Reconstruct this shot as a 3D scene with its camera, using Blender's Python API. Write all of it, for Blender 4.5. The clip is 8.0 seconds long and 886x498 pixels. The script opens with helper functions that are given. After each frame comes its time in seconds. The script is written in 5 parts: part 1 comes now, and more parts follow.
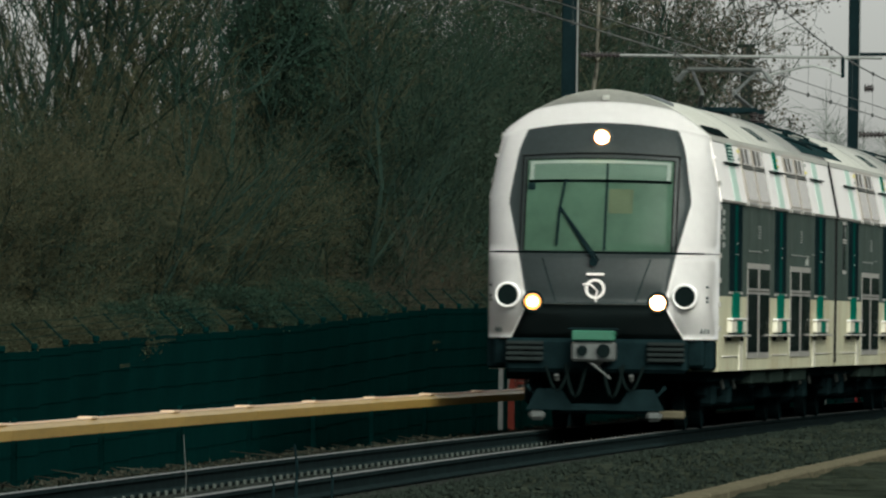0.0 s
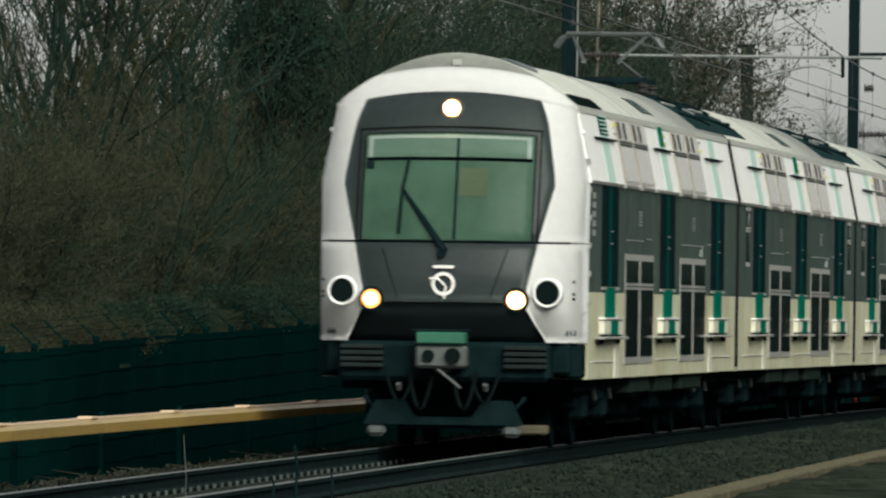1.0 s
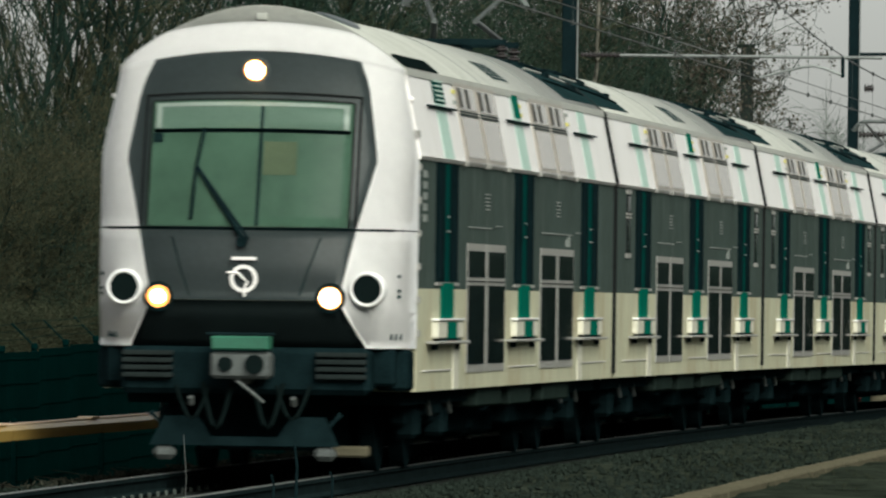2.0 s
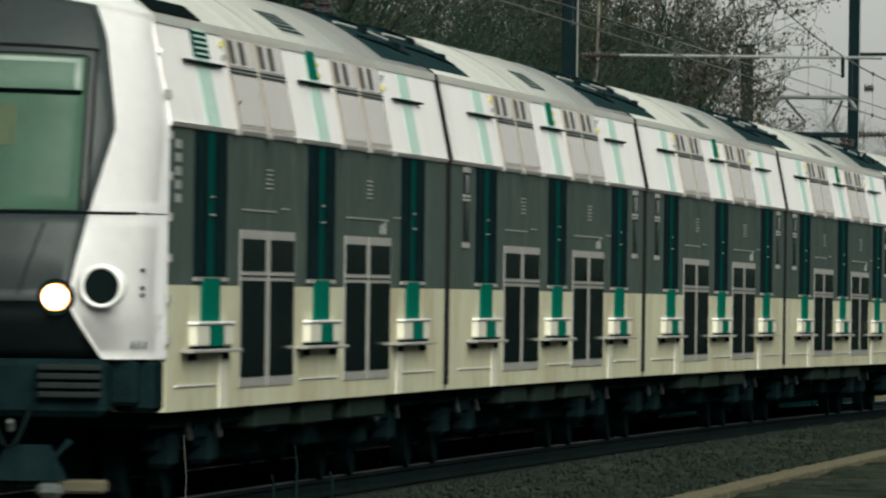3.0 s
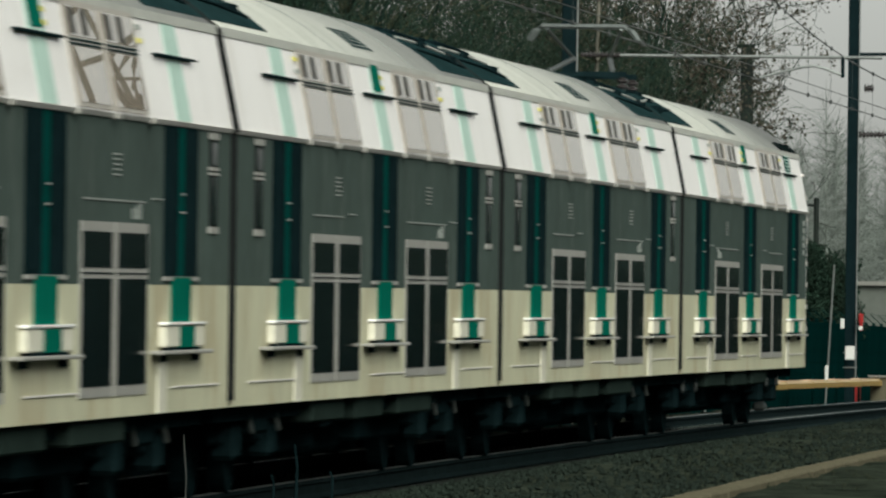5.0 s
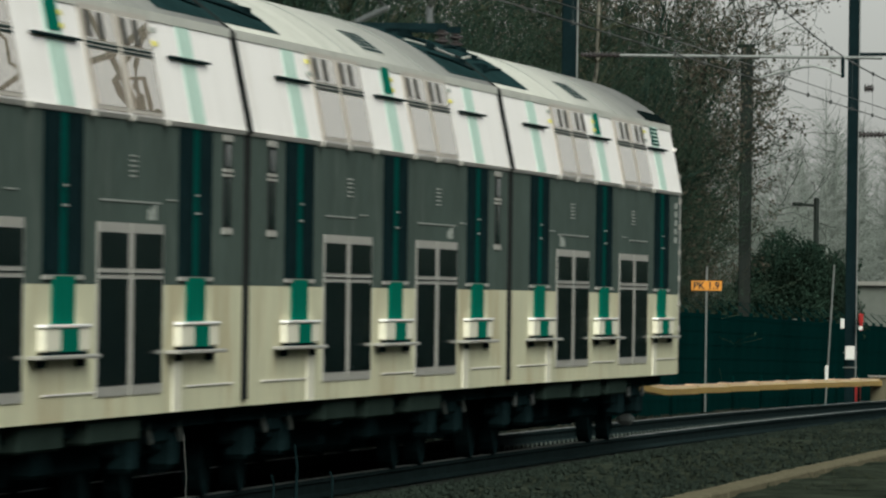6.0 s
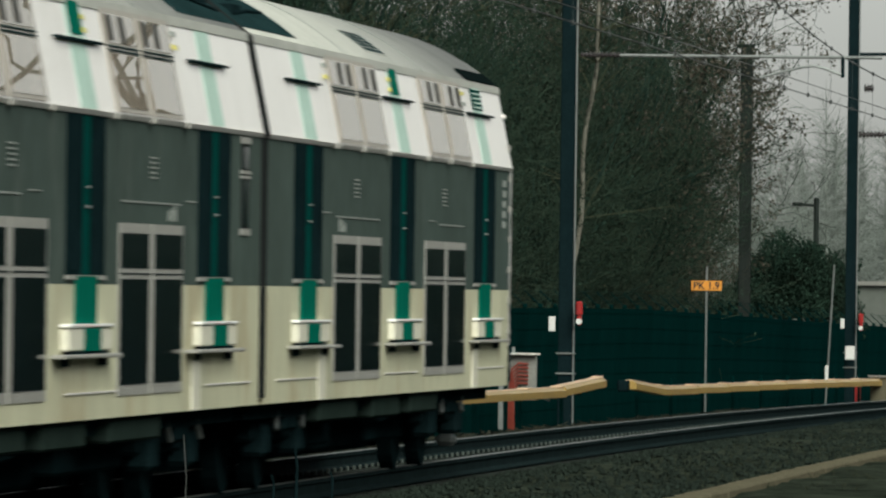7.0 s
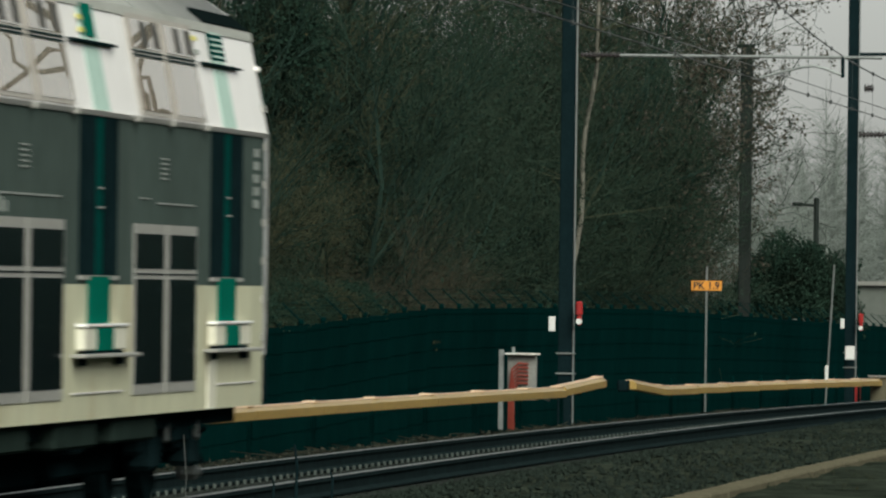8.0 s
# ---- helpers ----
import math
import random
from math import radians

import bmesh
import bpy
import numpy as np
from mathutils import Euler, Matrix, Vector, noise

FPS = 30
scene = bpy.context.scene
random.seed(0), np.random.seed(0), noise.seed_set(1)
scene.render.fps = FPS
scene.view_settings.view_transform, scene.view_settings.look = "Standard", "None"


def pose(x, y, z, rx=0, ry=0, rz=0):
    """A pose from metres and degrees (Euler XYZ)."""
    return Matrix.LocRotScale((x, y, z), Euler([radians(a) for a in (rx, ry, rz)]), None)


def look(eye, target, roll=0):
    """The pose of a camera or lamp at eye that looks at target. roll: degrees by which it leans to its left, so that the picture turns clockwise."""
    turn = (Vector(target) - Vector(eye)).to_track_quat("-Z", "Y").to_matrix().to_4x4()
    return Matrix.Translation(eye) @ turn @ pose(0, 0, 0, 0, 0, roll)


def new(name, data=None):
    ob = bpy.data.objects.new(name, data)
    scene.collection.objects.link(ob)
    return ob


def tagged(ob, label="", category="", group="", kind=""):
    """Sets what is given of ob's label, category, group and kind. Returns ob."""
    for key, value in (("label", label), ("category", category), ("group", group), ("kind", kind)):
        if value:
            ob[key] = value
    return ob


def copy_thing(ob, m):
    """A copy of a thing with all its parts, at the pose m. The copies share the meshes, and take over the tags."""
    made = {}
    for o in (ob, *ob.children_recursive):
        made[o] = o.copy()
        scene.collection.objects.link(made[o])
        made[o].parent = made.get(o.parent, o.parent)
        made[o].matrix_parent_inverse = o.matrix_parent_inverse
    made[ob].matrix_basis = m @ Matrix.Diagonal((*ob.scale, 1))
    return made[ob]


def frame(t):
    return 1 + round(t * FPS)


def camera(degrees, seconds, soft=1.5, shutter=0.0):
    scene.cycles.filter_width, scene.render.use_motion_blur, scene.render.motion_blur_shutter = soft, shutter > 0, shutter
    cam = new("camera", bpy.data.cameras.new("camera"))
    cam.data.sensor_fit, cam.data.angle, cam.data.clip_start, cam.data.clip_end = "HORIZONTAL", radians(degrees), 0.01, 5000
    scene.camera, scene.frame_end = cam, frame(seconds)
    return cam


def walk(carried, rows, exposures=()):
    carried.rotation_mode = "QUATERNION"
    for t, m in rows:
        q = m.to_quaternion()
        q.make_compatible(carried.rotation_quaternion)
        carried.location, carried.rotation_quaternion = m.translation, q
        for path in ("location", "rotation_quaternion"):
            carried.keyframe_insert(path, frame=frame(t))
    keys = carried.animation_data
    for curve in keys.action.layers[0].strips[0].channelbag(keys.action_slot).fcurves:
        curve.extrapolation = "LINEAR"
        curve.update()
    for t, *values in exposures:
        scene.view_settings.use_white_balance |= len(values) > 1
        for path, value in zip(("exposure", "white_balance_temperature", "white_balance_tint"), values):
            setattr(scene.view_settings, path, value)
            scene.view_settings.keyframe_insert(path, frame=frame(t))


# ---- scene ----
# ---------------------------------------------------------------- camera
cam = camera(4.707, 8.0, soft=2.3, shutter=0.5)
EYE = pose(0, 0, 1.407, 90.486, -0.749, 0)
walk(cam, [(0.0, EYE), (8.0, EYE)], exposures=[(0.0, 1.06, 6500, -1.5), (8.0, 1.06, 6500, -1.5)])

# ---------------------------------------------------------------- light
world = bpy.data.worlds.new("overcast")
scene.world = world
world.use_nodes = True
wn = world.node_tree
wn.nodes.clear()
sky = wn.nodes.new("ShaderNodeTexSky")
sky.sky_type = "NISHITA"
sky.sun_disc = False
sky.sun_elevation = radians(36)
sky.sun_rotation = radians(156)
sky.dust_density = 1.5
sky.ozone_density = 1.0
grey = wn.nodes.new("ShaderNodeHueSaturation")
grey.inputs["Saturation"].default_value = 0.12
back = wn.nodes.new("ShaderNodeBackground")
back.inputs["Strength"].default_value = 0.053
wout = wn.nodes.new("ShaderNodeOutputWorld")
wn.links.new(sky.outputs[0], grey.inputs["Color"])
cast = wn.nodes.new("ShaderNodeMix")
cast.data_type, cast.blend_type = "RGBA", "MULTIPLY"
cast.inputs[0].default_value = 1.0
cast.inputs[7].default_value = (1.02, 0.985, 1.0, 1)
wn.links.new(grey.outputs[0], cast.inputs[6])
wn.links.new(cast.outputs[2], back.inputs["Color"])
wn.links.new(back.outputs[0], wout.inputs["Surface"])
sun_data = bpy.data.lights.new("sun", "SUN")
sun_data.energy = 1.95
sun_data.angle = radians(40)
sun_data.color = (1.0, 0.955, 0.89)
sun = new("sun", sun_data)
SUN_FROM = Vector((math.sin(radians(156)) * math.cos(radians(36)), math.cos(radians(156)) * math.cos(radians(36)), math.sin(radians(36))))
sun.matrix_world = look(SUN_FROM * 60, (0, 0, 0))

# ---------------------------------------------------------------- the line of the track
TH0, KAP, KD = radians(5.2558), 0.1825e-3, -0.0865e-5
X0, Y0 = -5.1955, 60.0
SLO, SHI = -100.0, 220.0


def line(s):
    """Centre of the track at s metres along it, away from the camera: x, y, z, heading."""
    c = min(max(s, SLO), SHI)
    off = 0.5 * KAP * c * c + KD * c ** 3 / 6
    th = TH0 + KAP * c + 0.5 * KD * c * c
    x = X0 + math.sin(TH0) * c + off * math.cos(TH0)
    y = Y0 + math.cos(TH0) * c - off * math.sin(TH0)
    z = 0.0058 * c - 2.05e-5 * c * c
    return x + (s - c) * math.sin(th), y + (s - c) * math.cos(th), z, th


def at(s, n=0.0, z=0.0):
    """The place s along the track, n to its camera side, z above the rail."""
    x, y, h, th = line(s)
    return Vector((x + n * math.cos(th), y - n * math.sin(th), h + z))


def stand(s, n=0.0, z=0.0, turn=0.0):
    """A pose there, with its y axis along the track."""
    return Matrix.Translation(at(s, n, z)) @ pose(0, 0, 0, 0, 0, turn - math.degrees(line(s)[3]))


# ---------------------------------------------------------------- materials
def mat(name, color, rough=0.6, metal=0.0, var=0.25, scale=6.0, fine=60.0, bump=0.0, per_object=0.0, tint=None, spec=0.5, stretch=(1, 1, 1), coat=0.0, island=0.0, stain=None, stain_scale=1.0, stain_from=0.55):
    m = bpy.data.materials.new(name)
    m.use_nodes = True
    nt = m.node_tree
    b = nt.nodes["Principled BSDF"]
    b.inputs["Roughness"].default_value = rough
    b.inputs["Metallic"].default_value = metal
    b.inputs["Specular IOR Level"].default_value = spec if rough < 0.8 else 0.0
    b.inputs["Coat Weight"].default_value = coat
    tc = nt.nodes.new("ShaderNodeTexCoord")
    mp = nt.nodes.new("ShaderNodeMapping")
    mp.inputs["Scale"].default_value = stretch
    nt.links.new(tc.outputs["Object"], mp.inputs["Vector"])
    n1 = nt.nodes.new("ShaderNodeTexNoise")
    n1.inputs["Scale"].default_value = scale
    n1.inputs["Detail"].default_value = 5
    n2 = nt.nodes.new("ShaderNodeTexNoise")
    n2.inputs["Scale"].default_value = fine
    n2.inputs["Detail"].default_value = 3
    for n in (n1, n2):
        nt.links.new(mp.outputs[0], n.inputs["Vector"])
    add = nt.nodes.new("ShaderNodeMath")
    add.operation = "ADD"
    nt.links.new(n1.outputs["Fac"], add.inputs[0])
    nt.links.new(n2.outputs["Fac"], add.inputs[1])
    last = add
    if per_object or island:
        if per_object:
            info = nt.nodes.new("ShaderNodeObjectInfo")
            source = info.outputs["Random"]
        else:
            info = nt.nodes.new("ShaderNodeNewGeometry")
            source = info.outputs["Random Per Island"]
        mul = nt.nodes.new("ShaderNodeMath")
        mul.operation = "MULTIPLY_ADD"
        mul.inputs[1].default_value = per_object + island
        nt.links.new(source, mul.inputs[0])
        nt.links.new(add.outputs[0], mul.inputs[2])
        last = mul
    ramp = nt.nodes.new("ShaderNodeMapRange")
    ramp.inputs["From Min"].default_value = 0.65
    ramp.inputs["From Max"].default_value = 1.35 + per_object + island
    nt.links.new(last.outputs[0], ramp.inputs["Value"])
    mix = nt.nodes.new("ShaderNodeMix")
    mix.data_type = "RGBA"
    other = tint or color
    mix.inputs[6].default_value = (*[c * (1 - var) for c in color], 1)
    mix.inputs[7].default_value = (*[min(1, c * (1 + var)) for c in other], 1)
    nt.links.new(ramp.outputs[0], mix.inputs[0])
    colour_out = mix.outputs[2]
    if stain:
        # blotches of dirt with soft edges
        n3 = nt.nodes.new("ShaderNodeTexNoise")
        n3.inputs["Scale"].default_value = stain_scale
        n3.inputs["Detail"].default_value = 7
        n3.inputs["Roughness"].default_value = 0.62
        nt.links.new(mp.outputs[0], n3.inputs["Vector"])
        edge = nt.nodes.new("ShaderNodeMapRange")
        edge.inputs["From Min"].default_value = stain_from
        edge.inputs["From Max"].default_value = stain_from + 0.16
        edge.inputs["To Max"].default_value = 0.75
        nt.links.new(n3.outputs["Fac"], edge.inputs["Value"])
        dirt = nt.nodes.new("ShaderNodeMix")
        dirt.data_type = "RGBA"
        dirt.inputs[7].default_value = (*stain, 1)
        nt.links.new(edge.outputs[0], dirt.inputs[0])
        nt.links.new(mix.outputs[2], dirt.inputs[6])
        colour_out = dirt.outputs[2]
    nt.links.new(colour_out, b.inputs["Base Color"])
    if bump:
        bp = nt.nodes.new("ShaderNodeBump")
        bp.inputs["Strength"].default_value = bump
        bp.inputs["Distance"].default_value = 0.02
        nt.links.new(add.outputs[0], bp.inputs["Height"])
        nt.links.new(bp.outputs[0], b.inputs["Normal"])
    return m


def glow(name, color, strength):
    m = bpy.data.materials.new(name)
    m.use_nodes = True
    b = m.node_tree.nodes["Principled BSDF"]
    b.inputs["Base Color"].default_value = (*color, 1)
    b.inputs["Emission Color"].default_value = (*color, 1)
    b.inputs["Emission Strength"].default_value = strength
    return m


M = {
    "white": mat("train_white", (0.86, 0.826, 0.81), 0.35, var=0.05, scale=0.8, fine=9, stretch=(1, 1, 0.25), coat=0.2, stain=(0.70, 0.66, 0.62), stain_scale=1.3, stain_from=0.56),
    "cab_white": mat("nose_gloss_white", (0.93, 0.918, 0.915), 0.28, var=0.04, scale=0.8, fine=9, coat=0.6),
    "cream": mat("train_lower_white", (0.475, 0.470, 0.345), 0.6, spec=0.05, var=0.14, scale=0.8, fine=6, stretch=(1, 1, 0.5), stain=(0.36, 0.30, 0.19), stain_scale=1.1, stain_from=0.52),
    "box": mat("step_box_white", (0.66, 0.64, 0.54), 0.45, var=0.12, scale=2, fine=12, stain=(0.45, 0.41, 0.30), stain_scale=2.0),
    "grey": mat("train_grey", (0.059, 0.079, 0.072), 0.5, spec=0.0, var=0.2, scale=0.9, fine=7, stretch=(1, 1, 0.6), stain=(0.100, 0.120, 0.108), stain_scale=1.2, stain_from=0.57),
    "cab_grey": mat("cab_grey", (0.046, 0.061, 0.063), 0.4, spec=0.35, var=0.12, scale=2, fine=20),
    "roof": mat("roof_paint", (0.375, 0.38, 0.35), 0.6, var=0.14, scale=0.7, fine=14, stain=(0.26, 0.27, 0.24), stain_scale=0.9, stain_from=0.54),
    "well": mat("roof_well", (0.013, 0.030, 0.032), 0.85, var=0.4, scale=2.5, fine=15),
    "black": mat("underframe_black", (0.006, 0.014, 0.016), 0.85, spec=0.2, var=0.4, scale=5, fine=40, bump=0.1),
    "iron": mat("dirty_iron", (0.007, 0.0155, 0.0175), 0.85, 0.0, var=0.4, scale=6, fine=50),
    "olive": mat("equipment_box_grey", (0.018, 0.028, 0.0245), 0.85, var=0.25, scale=2, fine=20),
    "rubber": mat("gangway_rubber", (0.018, 0.02, 0.02), 0.8, var=0.2, scale=5),
    "frame": mat("window_aluminium", (0.30, 0.295, 0.275), 0.5, 0.1, var=0.1, scale=3, fine=30),
    "pane": mat("tinted_glass", (0.007, 0.014, 0.016), 0.10, var=0.3, scale=1.2, fine=5),
    # pale beige base paints in the sky that the tinted glass mirrors
    "upper_pane": mat("glass_painted_sky", (0.315, 0.268, 0.222), 0.004, spec=0.22, var=0.14, scale=0.9, fine=6),
    "door_glass": mat("door_glass", (0.006, 0.0145, 0.0165), 0.4, spec=0.0, var=0.3, scale=1.5, fine=6),
    "green": mat("door_green", (0.006, 0.108, 0.075), 0.5, spec=0.0, var=0.12, scale=2, fine=20),
    "dark_green": mat("door_seal_green", (0.003, 0.043, 0.037), 0.5, spec=0.0, var=0.15, scale=2, fine=20),
    "mint": mat("pale_mint_stripe", (0.42, 0.56, 0.505), 0.5, spec=0.0, var=0.12, scale=2, fine=20),
    "yellow": mat("signal_yellow", (0.50, 0.46, 0.10), 0.5, var=0.1),
    "mark": mat("light_lettering", (0.22, 0.24, 0.225), 0.6, var=0.1),
    "windscreen": mat("windscreen_glass", (0.085, 0.165, 0.115), 0.3, spec=0.15, var=0.2, scale=1.1, fine=4),
    "sunblind": mat("sunblind", (0.16, 0.255, 0.20), 0.4, spec=0.2, var=0.12, scale=2),
    "blind_edge": mat("blind_edge", (0.42, 0.50, 0.45), 0.4, var=0.08),
    "plate_green": mat("coupler_cover_green", (0.022, 0.115, 0.07), 0.5, var=0.2),
    "steel": mat("worn_steel", (0.10, 0.112, 0.110), 0.5, 0.4, var=0.25, scale=8, fine=60),
    "clip": mat("fastening_iron", (0.060, 0.072, 0.066), 0.85, 0.0, var=0.3, scale=9, fine=50, per_object=0.9),
    "louvre": mat("louvre_black", (0.018, 0.024, 0.024), 0.85, var=0.2, scale=6),
    "slit": mat("hopper_gap", (0.042, 0.042, 0.038), 0.6, spec=0.2, var=0.2),
    # darker apron grey, holding the shade low on the nose
    "apron_shaded": mat("apron_grey_shade", (0.017, 0.026, 0.027), 0.55, spec=0.1, var=0.2, scale=3),
    "seat_beige": mat("seat_cover", (0.125, 0.170, 0.105), 0.5, spec=0.1, var=0.1, scale=3),
    "upper_frame": mat("beige_window_frame", (0.35, 0.325, 0.295), 0.5, spec=0.1, var=0.1, scale=3, fine=30),
    "hole": mat("buffer_hole", (0.005, 0.009, 0.009), 0.9, var=0.2),
    "lamp": glow("headlamp_glow", (1.0, 0.80, 0.55), 14),
    # orange ring glows in place of the warm halo around each bulb
    "lamp_halo": glow("lamp_halo_glow", (1.0, 0.36, 0.09), 0.9),
    "lamp_small": glow("marker_glow", (1.0, 0.80, 0.55), 8),
    "rail_side": mat("rail_rust", (0.009, 0.016, 0.017), 0.85, 0.2, var=0.4, scale=4, fine=40),
    "rail_top": mat("rail_polished", (0.12, 0.13, 0.128), 0.5, 0.5, var=0.15, scale=3, fine=30),
    "sleeper": mat("sleeper_concrete", (0.022, 0.026, 0.024), 0.9, var=0.35, scale=3, fine=40, bump=0.3, per_object=0.4),
    "ballast": mat("ballast_stone", (0.0155, 0.0215, 0.0175), 0.95, var=0.5, scale=3, fine=30, bump=0.4, island=0.7),
    "ground": mat("gravel_ground", (0.0085, 0.0142, 0.0115), 0.95, var=0.75, scale=0.9, fine=5, bump=0.8, tint=(0.025, 0.031, 0.023)),
    "soil": mat("dark_soil", (0.005, 0.013, 0.011), 0.95, var=0.5, scale=1.5, fine=20, bump=0.5),
    "litter": mat("dead_litter", (0.030, 0.031, 0.024), 0.9, var=0.5, scale=3, fine=20, island=1.0),
    "concrete": mat("trough_concrete", (0.098, 0.090, 0.062), 0.9, var=0.2, scale=2, fine=30, bump=0.3, per_object=0.2),
    "board": mat("yellow_board", (0.31, 0.205, 0.056), 0.36, var=0.25, scale=1.5, fine=18, stretch=(1, 0.12, 1), bump=0.1, per_object=0.25),
    # paler board colour, standing for sky light on the top edge
    "board_top": mat("skylit_board_edge", (0.62, 0.46, 0.32), 0.45, var=0.2, scale=2, fine=18, stretch=(1, 0.2, 1), per_object=0.25),
    "bramble": mat("bramble_leaves", (0.018, 0.029, 0.019), 0.85, var=0.45, scale=0.6, fine=10, island=0.6, tint=(0.036, 0.040, 0.025)),
    "fence": mat("fence_green", (0.0015, 0.0142, 0.0134), 0.85, spec=0.08, var=0.3, scale=1.5, fine=20, per_object=0.2),
    "mast": mat("mast_paint", (0.006, 0.0135, 0.0155), 0.85, 0.0, var=0.3, scale=2, fine=25),
    "mast_edge": mat("galvanised", (0.20, 0.215, 0.21), 0.5, 0.5, var=0.2, scale=4, fine=30),
    "wire": mat("copper_wire", (0.022, 0.026, 0.026), 0.6, 0.0, var=0.2),
    "insulator": mat("brown_insulator", (0.030, 0.026, 0.026), 0.25, var=0.2),
    "bark": mat("bark", (0.013, 0.024, 0.019), 0.95, var=0.4, scale=4, fine=30, bump=0.5, stretch=(1, 1, 0.3)),
    "birch": mat("birch_bark", (0.055, 0.060, 0.050), 0.85, var=0.6, scale=2.5, fine=14, stretch=(1, 1, 0.5), tint=(0.125, 0.120, 0.10)),
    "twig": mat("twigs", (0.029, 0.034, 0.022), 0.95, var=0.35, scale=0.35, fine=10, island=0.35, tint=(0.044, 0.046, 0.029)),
    # second, darker copy of the twigs with shade put into the colour
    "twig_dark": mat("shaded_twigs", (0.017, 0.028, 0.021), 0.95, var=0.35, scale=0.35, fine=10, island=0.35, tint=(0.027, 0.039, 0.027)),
    "leaf_brown": mat("dead_leaves", (0.040, 0.040, 0.023), 0.85, var=0.4, scale=0.4, fine=10, island=0.5, tint=(0.062, 0.055, 0.032)),
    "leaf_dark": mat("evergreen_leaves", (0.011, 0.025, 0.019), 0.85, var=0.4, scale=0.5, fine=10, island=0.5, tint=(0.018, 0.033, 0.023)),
    "leaf_pale": mat("withered_leaves", (0.024, 0.026, 0.020), 0.8, var=0.45, scale=0.5, fine=10, island=1.0, tint=(0.068, 0.060, 0.048)),
    "twig_red": mat("reddish_twigs", (0.030, 0.031, 0.023), 0.95, var=0.3, scale=0.6, fine=10, island=0.4, tint=(0.046, 0.041, 0.030)),
    # mist over the far rise is put into this pale colour
    "mist": mat("wood_paled_for_mist", (0.155, 0.178, 0.164), 1.0, var=0.12, scale=0.02, fine=0.2),
    "far_wall": mat("far_render", (0.105, 0.115, 0.104), 0.9, var=0.1, scale=0.5, fine=4),
    # pale grey base carries the haze of distance on these twigs
    "far_twig": mat("haze_pale_twigs", (0.135, 0.152, 0.14), 1.0, var=0.15, scale=1, fine=6, island=0.4),
    "far_post": mat("weathered_post", (0.018, 0.022, 0.020), 0.9, var=0.3, scale=2, fine=20),
    "grass": mat("dry_grass", (0.030, 0.036, 0.024), 0.9, var=0.4, scale=2, fine=10, island=1.0),
    "sign_orange": mat("sign_orange", (0.62, 0.25, 0.03), 0.5, var=0.08),
    "sign_black": mat("sign_black", (0.01, 0.01, 0.01), 0.6, var=0.1),
    "red": mat("signal_red", (0.26, 0.012, 0.012), 0.4, var=0.1),
    "cable_red": mat("cable_red", (0.15, 0.022, 0.012), 0.6, var=0.3),
    "cabinet": mat("cabinet_grey", (0.17, 0.17, 0.155), 0.6, var=0.2, scale=3, fine=30),
    "plate_white": mat("enamel_white", (0.62, 0.62, 0.60), 0.4, var=0.06),
}


# ---------------------------------------------------------------- mesh helpers
def mesh_of(name, bm, material):
    me = bpy.data.meshes.new(name)
    bm.normal_update()
    bm.to_mesh(me)
    bm.free()
    for m in material if isinstance(material, (list, tuple)) else [material]:
        me.materials.append(m)
    return me


def part(name, bm, material, parent=None, label="", m=None):
    ob = new(name, mesh_of(name, bm, material) if isinstance(bm, bmesh.types.BMesh) else bm)
    if parent:
        ob.parent = parent
    if m is not None:
        ob.matrix_basis = m
    return tagged(ob, label)


def box(bm, x0, x1, y0, y1, z0, z1, bevel=0.0, top=None, m=None):
    """A box; top = (dx) shifts the upper face sideways."""
    vs = []
    for z, d in ((z0, 0.0), (z1, top or 0.0)):
        for x, y in ((x0, y0), (x1, y0), (x1, y1), (x0, y1)):
            vs.append(bm.verts.new((x + d, y, z)))
    if m is not None:
        for v in vs:
            v.co = m @ v.co
    fs = [bm.faces.new([vs[i] for i in q]) for q in ((3, 2, 1, 0), (4, 5, 6, 7), (0, 1, 5, 4), (1, 2, 6, 5), (2, 3, 7, 6), (3, 0, 4, 7))]
    if bevel:
        edges = {e for f in fs for e in f.edges}
        bmesh.ops.bevel(bm, geom=list(edges), offset=bevel, segments=1, affect="EDGES")
    return bm


def tube(bm, pts, r, sides=6, r1=None):
    """A round bar through points."""
    rings = []
    pts = [Vector(p) for p in pts]
    for i, p in enumerate(pts):
        d = (pts[min(i + 1, len(pts) - 1)] - pts[max(i - 1, 0)]).normalized()
        a = d.orthogonal().normalized()
        b = d.cross(a)
        rr = r if r1 is None else r + (r1 - r) * i / (len(pts) - 1)
        rings.append([bm.verts.new(p + (a * math.cos(k * 2 * math.pi / sides) + b * math.sin(k * 2 * math.pi / sides)) * rr) for k in range(sides)])
    for u, v in zip(rings, rings[1:]):
        for k in range(sides):
            bm.faces.new((u[k], u[(k + 1) % sides], v[(k + 1) % sides], v[k]))
    bm.faces.new(rings[0][::-1])
    bm.faces.new(rings[-1])
    return bm


def lerp_table(t, table):
    for (a, va), (b, vb) in zip(table, table[1:]):
        if t <= b:
            return va + (vb - va) * max(0.0, (t - a) / (b - a))
    return table[-1][1]


def B():
    return bmesh.new()


def empty(name, label, category, group="", kind="", m=None):
    ob = new(name)
    ob.empty_display_size = 0.2
    if m is not None:
        ob.matrix_basis = m
    return tagged(ob, label, category, group, kind)


